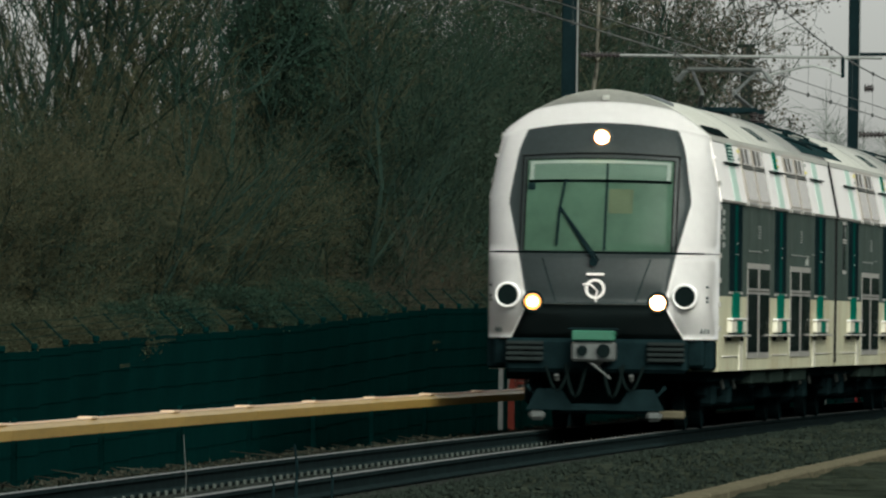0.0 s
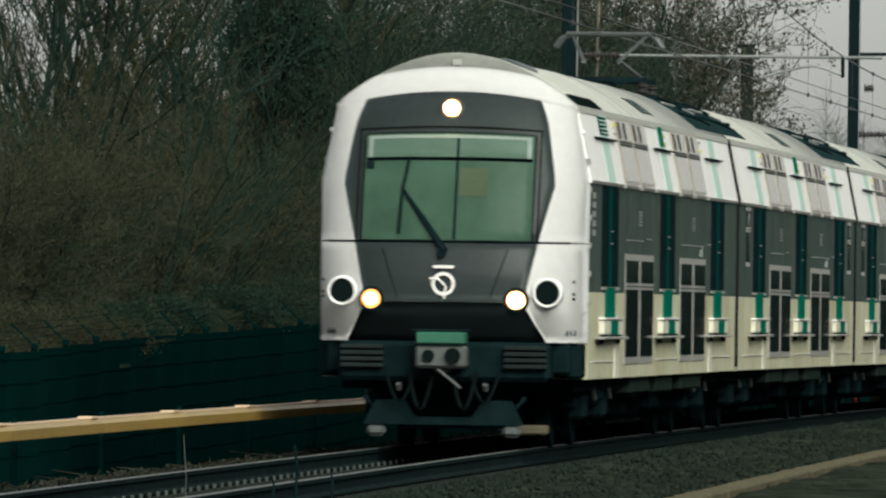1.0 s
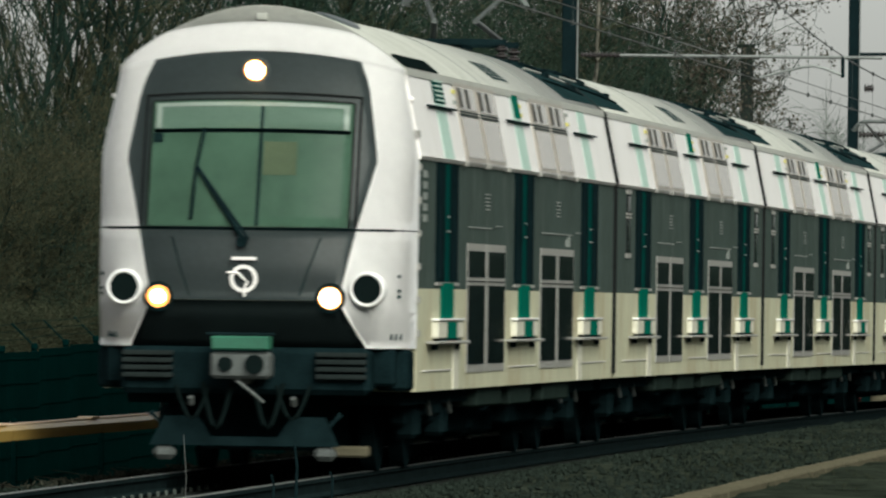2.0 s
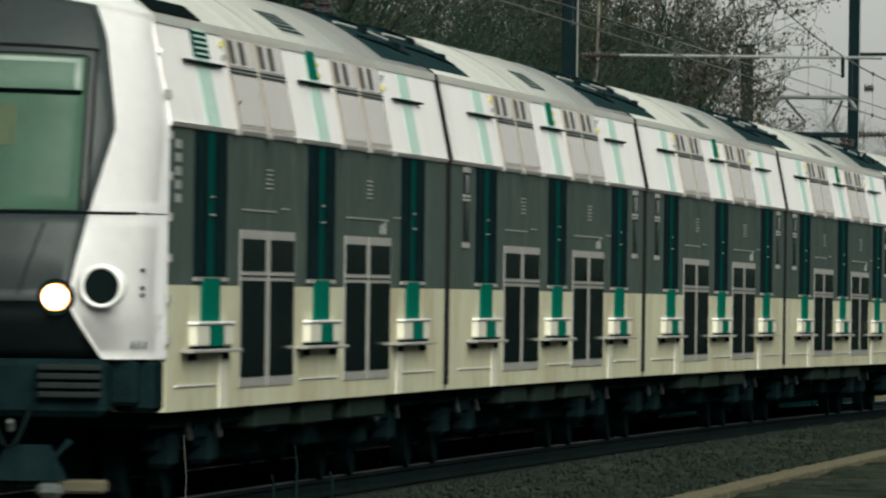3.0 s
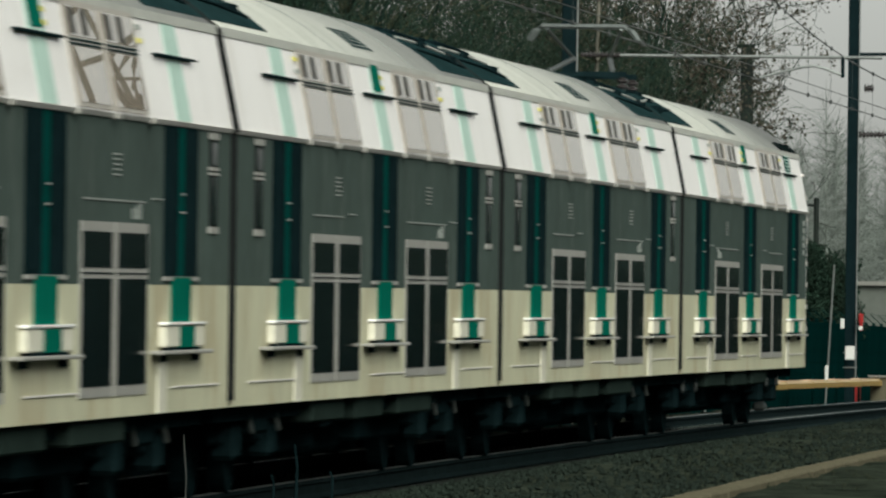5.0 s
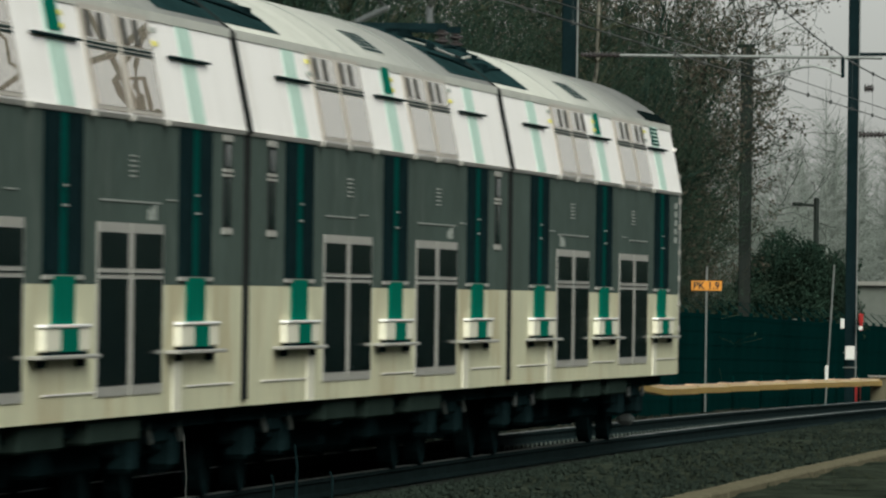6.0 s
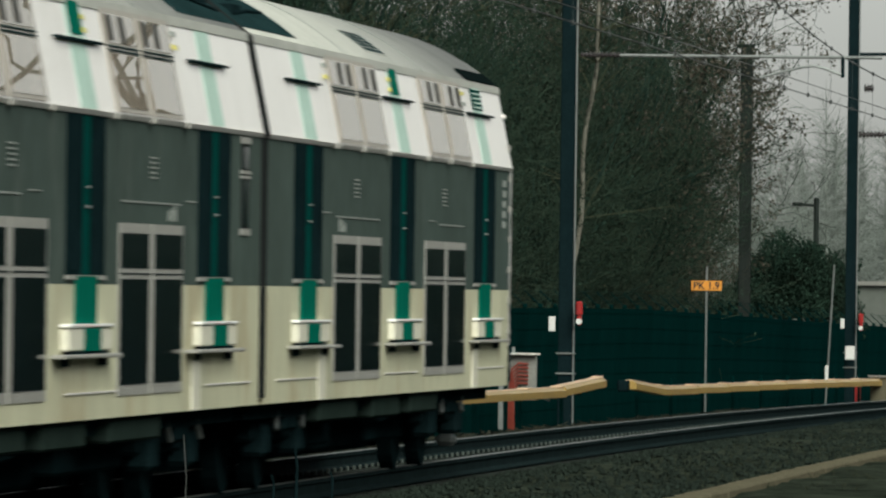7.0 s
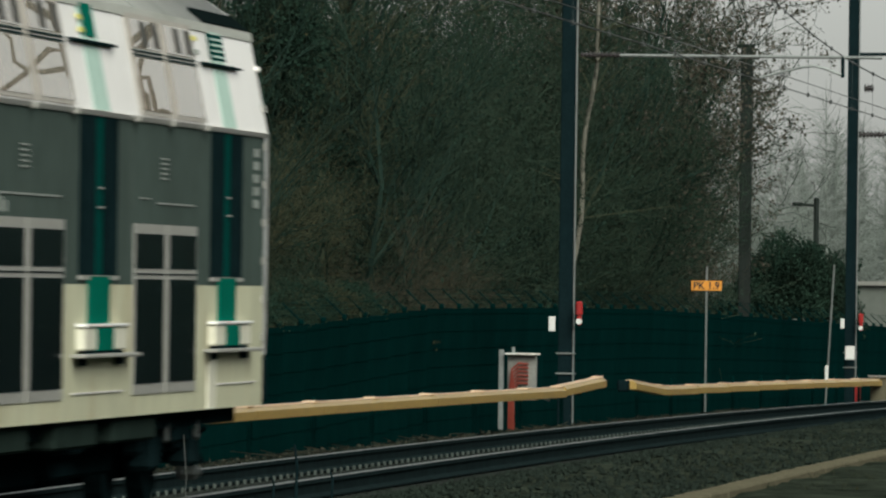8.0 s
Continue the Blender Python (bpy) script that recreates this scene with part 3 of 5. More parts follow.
def birch():
    b = empty("birch_tree", "slender birch with peeling pale bark", "tree", m=stand(131, -5.7, -0.1))
    rng = random.Random(5)
    bm = B()
    pts = [Vector((0.05 * math.sin(k * 1.3) + 0.05 * k - 0.3, 0.0, 0.55 * k)) for k in range(16)]
    tube(bm, pts, 0.052, 8, 0.03)
    part("trunk", bm, M["birch"], b)
    tw = ([], [])
    for _ in range(60):
        p = rng.choice(pts[6:])
        q = p + Vector((rng.gauss(0, 0.6), rng.gauss(0, 0.6), rng.uniform(0.1, 0.9)))
        ribbon(*tw, p, q, 0.012, 0.006, rng)
    part("twig_crown", raw("twig_crown", tw, M["twig"]), None, b)


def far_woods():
    """The wood in the distance beyond the bend, its colour paled for haze."""
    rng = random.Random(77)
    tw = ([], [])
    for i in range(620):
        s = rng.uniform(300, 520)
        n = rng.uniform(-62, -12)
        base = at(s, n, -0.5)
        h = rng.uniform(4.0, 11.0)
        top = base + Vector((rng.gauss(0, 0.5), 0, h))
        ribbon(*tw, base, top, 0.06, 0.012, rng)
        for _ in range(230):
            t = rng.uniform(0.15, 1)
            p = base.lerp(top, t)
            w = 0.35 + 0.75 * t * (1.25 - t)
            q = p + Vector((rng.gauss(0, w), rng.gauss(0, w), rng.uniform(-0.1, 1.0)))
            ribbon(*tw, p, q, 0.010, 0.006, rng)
    tagged(new("far_trees", raw("far_trees", tw, M["far_twig"])), "bare wood in the distance, its colour paled for haze", "trees", kind="stuff")


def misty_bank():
    """A far wooded rise, painted pale for mist, closing the view beyond the bend."""
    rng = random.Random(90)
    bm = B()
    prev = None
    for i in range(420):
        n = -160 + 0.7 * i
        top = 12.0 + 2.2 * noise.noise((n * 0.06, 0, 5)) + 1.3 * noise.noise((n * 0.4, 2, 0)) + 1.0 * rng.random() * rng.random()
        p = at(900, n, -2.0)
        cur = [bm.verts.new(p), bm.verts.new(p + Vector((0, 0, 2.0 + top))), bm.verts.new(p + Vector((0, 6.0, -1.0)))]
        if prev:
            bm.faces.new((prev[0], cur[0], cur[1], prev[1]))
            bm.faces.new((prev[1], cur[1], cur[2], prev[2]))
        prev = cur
    tagged(part("backdrop", bm, M["mist"]), "wooded rise in the distance, painted pale for mist", "backdrop", kind="structure")


def far_house():
    """A pale house behind the fence, past the further mast."""
    h = empty("house", "pale grey house wall behind the fence", "house", m=stand(209, -5.2, -0.3))
    bm = B()
    box(bm, -1.15, 6.0, 0.0, 8.0, 0.0, 2.9)
    part("wall", bm, M["far_wall"], h)
    bm = B()
    box(bm, -1.25, 6.1, -0.15, 8.1, 2.9, 3.0)
    part("roof", bm, M["cabinet"], h)
    bm = B()
    box(bm, -0.12, -0.06, -0.05, 0.0, 0.0, 2.52)
    box(bm, -0.06, 0.9, -0.05, 0.0, 2.46, 2.52)
    part("door_frame", bm, M["plate_white"], h, "pale door frame")


def unseen_wood():
    """Unseen dark near-side wood past the bend, added for the car windows to mirror."""
    first = leaf_mass(701, "shrub", "unseen dense dark wood edge on the near side, added for reflections", 4.5, 9.0, 8.5, 5200, 0.75, M["leaf_dark"])
    first.matrix_basis = stand(80, 17, 2.5)
    for i in range(1, 38):
        o = copy_thing(first, stand(80 + 12 * i, 17 + 1.5 * math.sin(i * 1.7), 1.0, (180 if i % 2 else 0) + 9 * math.sin(i)))
        o.scale = (0.8, 1.0, 0.5)
    # more copies, out of view beside the camera, to darken the windscreen's reflection
    for i in range(20):
        copy_thing(first, stand(62 - 13 * i, 27 + 2 * math.sin(i * 1.3), 2.5, 180 if i % 2 else 0))


def bare_trees():
    """Bare old trees on the near side of the line, which the upper windows mirror."""
    def one(seed, m):
        rng = random.Random(seed)
        tree = empty("tree", "old bare tree with crooked limbs beside the line", "tree", group="bare trees beside the line", m=m)
        trunk, limbs = B(), B()
        pts = [Vector((0.15 * math.sin(k * 0.9 + seed), 0.12 * math.cos(k * 1.1), 1.1 * k)) for k in range(13)]
        tube(trunk, pts, 0.09, 8, 0.03)
        for _ in range(15):
            p = rng.choice(pts[4:]).copy()
            d = Vector((rng.gauss(0, 1), rng.gauss(0, 1), rng.uniform(0.1, 1.0))).normalized()
            way = [p]
            for _ in range(6):
                d = (d + Vector((rng.gauss(0, 0.45), rng.gauss(0, 0.45), rng.gauss(0.05, 0.4)))).normalized()
                way.append(way[-1] + d * rng.uniform(0.3, 0.6))
            tube(limbs, way, rng.uniform(0.05, 0.09), 6, 0.02)
        part("trunk", trunk, M["bark"], tree)
        part("limbs", limbs, M["bark"], tree)
    for i, (s, n) in enumerate(((88, 9.4), (94, 9.9), (103, 10.2))):
        one(40 + i, stand(s, n, -0.5))


def weeds():
    rng = random.Random(31)
    gr = ([], [])
    for _ in range(1500):
        s = rng.uniform(35, 130)
        n = rng.uniform(2.2, 5.6)
        p = at(s, n, -0.05)
        for _ in range(4):
            q = p + Vector((rng.gauss(0, 0.05), rng.gauss(0, 0.05), rng.uniform(0.03, 0.09)))
            ribbon(*gr, p, q, 0.004, 0.001, rng)
    tagged(new("dry_grass", raw("dry_grass", gr, M["grass"])), "thin dry grass tufts on the gravel", "grass", kind="stuff")


# ---------------------------------------------------------------- masts and wires
def mast(s, n, h, label, boxes=True):
    m = empty("catenary_mast", label, "mast", group="catenary masts", m=stand(s, n, -0.3))
    bm = B()
    box(bm, -0.13, 0.09, -0.06, 0.06, 0, h, 0.01)
    part("column", bm, M["mast"], m)
    bm = B()
    box(bm, 0.093, 0.105, -0.08, 0.08, 0, h)
    part("flange", bm, M["mast_edge"], m, "pale galvanised edge flange")
    for z in (0.85, 1.15):
        bm = B()
        box(bm, -0.16, 0.13, -0.09, 0.09, z, z + 0.02)
        part("clamp", bm, M["mast_edge"], m)
    return m


def signal_lamp(s, n, z):
    g = empty("signal_lamp", "small red marker lamp with a white lower lens on the mast", "signal lamp", group="marker lamps", m=stand(s, n, z))
    bm = B()
    box(bm, -0.05, 0.05, -0.08, 0.02, 0.0, 0.22, 0.025)
    box(bm, -0.035, 0.035, -0.07, 0.02, -0.14, 0.01, 0.015)
    part("housing", bm, M["red"], g)
    bm = B()
    tube(bm, [(0, -0.02, -0.08), (0, -0.09, -0.08)], 0.045, 12)
    part("lens", bm, M["plate_white"], g, "white round lens")


def small_plate(s, n, z, w, h, label):
    bm = B()
    box(bm, -w / 2, w / 2, -0.012, 0.012, 0, h, 0.004)
    ob = part("number_plate", bm, M["plate_white"], m=stand(s, n, z))
    tagged(ob, label, "plate", group="enamel plates")


def insulator(bm, a, b, r, k=8):
    """One turned body with k sheds."""
    a, b = Vector(a), Vector(b)
    d = (b - a).normalized()
    p = d.orthogonal().normalized()
    q = d.cross(p)
    rings = []
    for i in range(4 * k + 1):
        rr = r if i % 4 in (1, 2) else r * 0.5
        c = a.lerp(b, i / (4 * k))
        rings.append([bm.verts.new(c + (p * math.cos(j * math.pi / 5) + q * math.sin(j * math.pi / 5)) * rr) for j in range(10)])
    for u, v in zip(rings, rings[1:]):
        for j in range(10):
            bm.faces.new((u[j], u[(j + 1) % 10], v[(j + 1) % 10], v[j]))
    bm.faces.new(rings[0][::-1])
    bm.faces.new(rings[-1])


def wires():
    # the two masts on the far side and the beam that spans to the mast beyond
    mast_a = mast(101.5, -3.05, 9.0, "dark steel catenary mast beside the fence")
    mast_b = mast(162.0, -3.05, 11.0, "dark steel catenary mast further along the fence")
    old = empty("wooden_post", "weathered square post standing behind the fence", "post", m=stand(161.2, -5.2, -0.3))
    bm = B()
    box(bm, -0.12, 0.12, -0.12, 0.12, 0, 7.40, 0.015)
    part("column", bm, M["far_post"], old)
    bm = B()
    box(bm, -0.155, 0.155, -0.14, 0.14, 7.40, 7.46, 0.01)
    part("cap", bm, M["far_post"], old)
    signal_lamp(101.3, -2.85, 1.42)
    signal_lamp(161.8, -2.84, 1.45)
    small_plate(101.3, -3.26, 1.19, 0.10, 0.22, "small white enamel plate beside the mast")
    small_plate(161.8, -3.22, 1.36, 0.08, 0.2, "small white enamel plate beside the further mast")
    small_plate(161.7, -3.05, 0.72, 0.19, 0.28, "square white enamel plate low on the mast")
    arm = empty("catenary_arm", "long steel registration arm with a brown insulator", "")
    a = at(101.5, -2.9, 5.33)
    d = at(101.5, 1.62, 5.33) - a
    bm = B()
    insulator(bm, a, a + d * 0.135, 0.045, 10)
    part("insulator", bm, M["insulator"], arm, "ribbed brown insulator")
    bm = B()
    tube(bm, [a + d * 0.13, a + d * 0.5, a + d], 0.024, 8)
    part("tube", bm, M["mast_edge"], arm)
    steady = empty("steady_arm", "curved steady arm hanging below the registration arm", "")
    e = a + d * 0.87
    bm = B()
    tube(bm, [e + Vector((0, 0, 0.02)), e + Vector((0, 0, -0.30))], 0.028, 6)
    part("bracket", bm, M["mast"], steady)
    bm = B()
    tube(bm, [e + Vector((-0.02, 0, -0.26)), e + Vector((-0.26, 0, -0.17)), e + Vector((-0.42, 0, -0.13)), e + Vector((-0.60, 0, -0.15)), e + Vector((-1.25, 0, -0.32))], 0.020, 8)
    part("tube", bm, M["mast_edge"], steady)
    far_arm = empty("catenary_arm", "short bracket arm with an insulator on the far mast", "")
    p = at(162.0, -2.95, 5.35)
    bm = B()
    insulator(bm, p, p + Vector((0.55, 0, 0)), 0.075, 7)
    part("insulator", bm, M["insulator"], far_arm)
    bm = B()
    tube(bm, [p + Vector((0.5, 0, 0)), p + Vector((3.0, 0, 0.05))], 0.03, 6)
    part("tube", bm, M["mast"], far_arm)
    bm = B()
    tube(bm, [at(162.0, -2.95, 7.0), at(162.0, 1.5, 7.02)], 0.035, 6)
    part("tube", bm, M["mast"], far_arm)
    bm = B()
    insulator(bm, p + Vector((0.1, 0, 0.95)), p + Vector((0.3, 0, 0.95)), 0.09, 3)
    part("insulator", bm, M["insulator"], far_arm)

    for part_arm, owner in ((arm, mast_a), (steady, mast_a), (far_arm, mast_b)):
        part_arm.parent = owner
        part_arm.matrix_parent_inverse = owner.matrix_basis.inverted()

    def wire(name, label, pts, r):
        bm = B()
        tube(bm, pts, r, 5)
        ob = part(name, bm, M["wire"])
        tagged(ob, label, "wire", group="overhead wires")
    # contact wire and messenger wire over the track
    cw = [at(s, -0.1, 4.95) for s in range(10, 330, 6)]
    wire("contact_wire", "taut overhead contact wire above the track", cw, 0.009)
    wire("auxiliary_wire", "auxiliary wire just above the contact wire", [at(s, -0.1, 5.13) for s in range(10, 330, 6)], 0.007)

    def sag(s):
        k = (s - 101.5) / 60.0
        f = k - math.floor(k)
        return 6.25 - 0.62 * 4 * f * (1 - f)
    mw = [at(s, -0.1, sag(s)) for s in range(10, 330, 3)]
    wire("messenger_wire", "sagging messenger wire above the contact wire", mw, 0.011)
    dr = empty("dropper_wires", "thin dropper wires with clamps between messenger and contact wire", "wire", group="overhead wires")
    for s in range(60, 250, 5):
        bm = B()
        a0, b0 = at(s, -0.1, 4.95), at(s, -0.1, sag(s))
        tube(bm, [a0, b0], 0.004, 4)
        box(bm, a0.x - 0.02, a0.x + 0.02, a0.y - 0.03, a0.y + 0.03, a0.z - 0.03, a0.z + 0.03)
        box(bm, b0.x - 0.02, b0.x + 0.02, b0.y - 0.03, b0.y + 0.03, b0.z - 0.03, b0.z + 0.03)
        part("dropper", bm, M["wire"], dr)


# ---------------------------------------------------------------- lineside things
def sign():
    g = empty("distance_sign", "orange distance sign on a thin grey pole", "sign", m=stand(128.5, -3.2, -0.2))
    bm = B()
    tube(bm, [(0, 0, 0), (0, 0, 2.55)], 0.018, 6)
    part("pole", bm, M["mast_edge"], g)
    bm = B()
    box(bm, -0.265, 0.265, -0.045, -0.025, 2.13, 2.30, 0.005)
    board = part("board", bm, M["sign_orange"], g, "orange board with black writing")
    cu = bpy.data.curves.new("writing", "FONT")
    cu.body = "PK 1.9"
    cu.size = 0.175
    cu.align_x, cu.align_y = "CENTER", "CENTER"
    cu.extrude = 0.002
    cu.offset = 0.004
    tmp = bpy.data.objects.new("writing_source", cu)
    scene.collection.objects.link(tmp)
    me = bpy.data.meshes.new_from_object(tmp.evaluated_get(bpy.context.evaluated_depsgraph_get()))
    bpy.data.objects.remove(tmp)
    me.materials.clear()
    me.materials.append(M["sign_black"])
    part("writing", me, None, board, "black writing", m=pose(0, -0.049, 2.213, 90, 0, 0))


def cabinet():
    g = empty("junction_cabinet", "open grey lineside cabinet with red cables inside", "cabinet", m=stand(91.6, -2.95, -0.2))
    bm = B()
    box(bm, 0.0, 0.40, -0.02, 0.16, 0.42, 1.06, 0.01)
    part("body", bm, M["cabinet"], g)
    bm = B()
    box(bm, -0.03, 0.44, -0.16, 0.20, 1.06, 1.085, 0.006)
    part("lid", bm, M["plate_white"], g, "pale sheet metal lid")
    for x in (-0.09,):
        bm = B()
        box(bm, x - 0.035, x + 0.035, -0.04, 0.04, 0, 1.13, 0.008)
        part("post", bm, M["mast_edge"], g)
    bm = B()
    box(bm, 0.06, 0.10, 0.0, 0.04, 0, 1.17)
    part("post", bm, M["mast_edge"], g)
    for k in range(6):
        bm = B()
        z = 0.93 - 0.055 * k
        tube(bm, [(0.30, -0.06, z), (0.16, -0.08, z + 0.01), (0.07 + 0.008 * k, -0.09, z - 0.07), (0.03 + 0.012 * k, -0.08, 0.45), (0.03 + 0.014 * k, -0.07, 0.0)], 0.017, 6)
        part("cable", bm, M["cable_red"], g, "red cable")
    bm = B()
    tube(bm, [(0.38, -0.1, 0.52), (0.62, -0.25, 0.42)], 0.02, 6)
    part("stay", bm, M["mast_edge"], g)


def poles():
    bm = B()
    tube(bm, [at(155, -3.05, -0.3), at(155, -2.9, 2.6)], 0.018, 6)
    part_ob = part("leaning_pole", bm, M["mast_edge"])
    tagged(part_ob, "thin grey pole leaning beside the mast", "pole")
    bm = B()
    box(bm, -0.035, 0.035, -0.03, 0.03, 0, 0.32, 0.01)
    tagged(part("marker_sleeve", bm, M["plate_white"], m=stand(154.9, -3.02, 0.28)), "white sleeve marker round the leaning pole", "marker")
    g = empty("street_lamp", "far grey street lamp with a bracket arm", "street lamp", m=stand(217, -8.0, -0.3))
    bm = B()
    tube(bm, [(0, 0, 0), (0, 0, 5.2)], 0.07, 8)
    part("pole", bm, M["far_post"], g)
    bm = B()
    tube(bm, [(0, 0, 5.0), (-0.5, 0, 5.03)], 0.035, 6)
    box(bm, -0.62, -0.35, -0.08, 0.08, 4.98, 5.08, 0.02)
    part("arm", bm, M["far_post"], g)
    h = empty("relay_box", "beige relay box behind the guard board", "relay box", m=stand(158, -2.6, -0.25))
    bm = B()
    box(bm, 0.25, 1.4, -0.2, 0.3, 0, 0.62, 0.02)
    part("body", bm, M["concrete"], h)
    bm = B()
    box(bm, 0.2, 1.45, -0.25, 0.35, 0.62, 0.66, 0.008)
    part("lid", bm, M["cabinet"], h)
    bm = B()
    box(bm, -0.05, 0.06, -0.05, 0.05, 0, 0.55, 0.01)
    tagged(part("marker_post", bm, M["red"], m=stand(157, -2.55, -0.22)), "short red marker post beside the track", "marker post")


# ---------------------------------------------------------------- the train
CAR = 22.4
CAB = 22.67
GREEN_DOORS = {"cab": (4.1, 11.85, 19.45), "mid": (3.75, 11.4, 19.05)}
LOW_WINDOWS = {"cab": (6.1, 13.75), "mid": (5.65, 13.3)}
HALF = 1.42


def side_x(z):
    """Half width of the body at a height above the rail."""
    if z <= 2.87:
        return HALF
    return 1.445 + (1.285 - 1.445) * min((z - 2.87) / 0.79, 1.0)


def roof_z(x):
    return 4.22 - 0.56 * (x / 1.285) ** 2


def skin(bm, y0, y1, z0, z1, off, thick=0.02, side=1):
    """A plate lying on the side of the body, leaning with it."""
    a, b = side_x(z0 + 1e-4), side_x(z1)
    xs = [(a + off - thick, z0), (a + off, z0), (b + off, z1), (b + off - thick, z1)]
    ring = [[bm.verts.new((side * x, y, z)) for x, z in xs] for y in (y0, y1)]
    for i in range(4):
        j = (i + 1) % 4
        bm.faces.new((ring[0][i], ring[0][j], ring[1][j], ring[1][i]))
    bm.faces.new(ring[0][::-1])
    bm.faces.new(ring[1])
    bmesh.ops.recalc_face_normals(bm, faces=bm.faces[:])


def sweep(bm, prof, y0, y1, index=0, cap=True):
    a = [bm.verts.new((x, y0, z)) for x, z in prof]
    b = [bm.verts.new((x, y1, z)) for x, z in prof]
    k = len(prof)
    for i in range(k):
        f = bm.faces.new((a[i], b[i], b[(i + 1) % k], a[(i + 1) % k]))
    if cap:
        bm.faces.new(a)
        bm.faces.new(b[::-1])
    bmesh.ops.recalc_face_normals(bm, faces=bm.faces[:])


def body_parts(car, y0, y1):
    for z0, z1, name, m in ((0.75, 1.683, "lower_body", "cream"), (1.683, 2.866, "middle_body", "grey")):
        bm = B()
        sweep(bm, [(-HALF, z0), (HALF, z0), (HALF, z1), (-HALF, z1)], y0, y1)
        part(name, bm, M[m], car)
    bm = B()
    sweep(bm, [(-1.445, 2.868), (1.445, 2.868), (1.285, 3.66), (-1.285, 3.66)], y0, y1)
    part("upper_body", bm, M["white"], car)
    bm = B()
    arc = [(1.30 * math.cos(math.pi * i / 24), 0) for i in range(25)]
    arc = [(x, roof_z(x) + 0.004) for x, _ in arc]
    sweep(bm, arc, y0 - 0.01, y1 + 0.01)
    for f in bm.faces:
        f.smooth = len(f.verts) == 4
    part("roof", bm, M["roof"], car)
    for side in (1, -1):
        bm = B()
        skin(bm, y0, y1, 3.605, 3.675, 0.012, 0.03, side)
        part("gutter", bm, M["roof"], car, "grey roof gutter")
        bm = B()
        skin(bm, y0, y1, 2.85, 2.882, 0.014, 0.02, side)
        part("drip_rail", bm, M["white"], car)


def green_door(car, y, side, kind, vent):
    d = part("door", door_plate(y, side), M["door_glass"], car, "tall dark glass sliding door")
    for nm, w, z0, z1, off, m, lab in (("centre_strip", 0.17, 1.74, 2.84, 0.012, "dark_green", "dark green centre strip"),
                                       ("lower_panel", 0.55, 1.20, 1.74, 0.022, "green", "bright green lower panel")):
        bm = B()
        skin(bm, y - w, y + w, z0, z1, off, 0.02, side)
        part(nm, bm, M[m], d, lab)
    for k in (-0.62, 0.62):
        bm = B()
        skin(bm, y + k - 0.05, y + k + 0.05, 1.78, 2.82, 0.014, 0.02, side)
        part("leaf_frame", bm, M["black"], d)
    bm = B()
    skin(bm, y - 1.05, y + 1.05, 1.715, 1.745, 0.02, 0.02, side)
    part("sill", bm, M["frame"], d)
    for w, z in ((0.10, 2.21), (0.06, 2.345)):
        bm = B()
        skin(bm, y - w, y + w, z, z + 0.014, 0.028, 0.012, side)
        part("mark", bm, M["mark"], d)
    bm = B()
    skin(bm, y - 0.43, y + 0.43, 2.89, 3.64, 0.006, 0.012, side)
    part("mint_stripe", bm, M["mint"], car, "pale mint stripe on white")
    bm = B()
    skin(bm, y - 1.25, y + 1.20, 3.350, 3.368, 0.042, 0.06, side)
    part("rain_ledge", bm, M["black"], car, "dark rain ledge")
    if vent == 0:
        bm = B()
        skin(bm, y - 0.48, y + 0.48, 3.40, 3.64, 0.012, 0.02, side)
        v = part("vent", bm, M["dark_green"], car, "dark green vent panel with pale slats")
        for k in range(5):
            bm = B()
            skin(bm, y - 0.36, y + 0.36, 3.42 + 0.044 * k, 3.435 + 0.044 * k, 0.022, 0.02, side)
            part("slat", bm, M["mint"], v)
    elif vent == 1:
        bm = B()
        skin(bm, y - 0.30, y + 0.30, 3.40, 3.63, 0.014, 0.02, side)
        v = part("door_indicator", bm, M["green"], car, "green indicator panel")
        for k in range(2):
            bm = B()
            skin(bm, y + 0.34, y + 0.50, 3.42 + 0.09 * k, 3.455 + 0.09 * k, 0.02, 0.03, side)
            part("lamp", bm, M["yellow"], v)
    # retracted step in its white box, with the plate below
    st = part("step_box", step_box(y, side), M["box"], car, "cream white step box with a bright lip")
    bm = B()
    box(bm, *sorted((side * 1.39, side * (HALF + 0.075))), y - 1.27, y + 1.12, 1.388, 1.412, 0.006)
    part("lip", bm, M["cab_white"], st, "bright white lip")
    bm = B()
    box(bm, *sorted((side * 1.39, side * (HALF + 0.067))), y - 0.45, y + 0.45, 1.228, 1.383)
    part("box_panel", bm, M["green"], st, "green panel")
    bm = B()
    box(bm, *sorted((side * 1.38, side * (HALF + 0.105))), y - 1.75, y + 1.35, 1.178, 1.206, 0.006)
    part("step_plate", bm, M["frame"], st, "pale metal step plate")
    bm = B()
    box(bm, *sorted((side * 1.38, side * (HALF + 0.06))), y - 1.05, y + 0.95, 1.207, 1.226)
    for k in (-1.3, 0.75):
        box(bm, *sorted((side * 1.38, side * (HALF + 0.035))), y + k, y + k + 0.30, 1.125, 1.177)
    part("bracket", bm, M["black"], st)


def door_plate(y, side):
    bm = B()
    skin(bm, y - 1.05, y + 1.05, 1.74, 2.845, 0.006, 0.02, side)
    return bm


def step_box(y, side):
    bm = B()
    box(bm, *sorted((side * 1.39, side * (HALF + 0.062))), y - 1.25, y + 1.10, 1.228, 1.387, 0.012)
    return bm


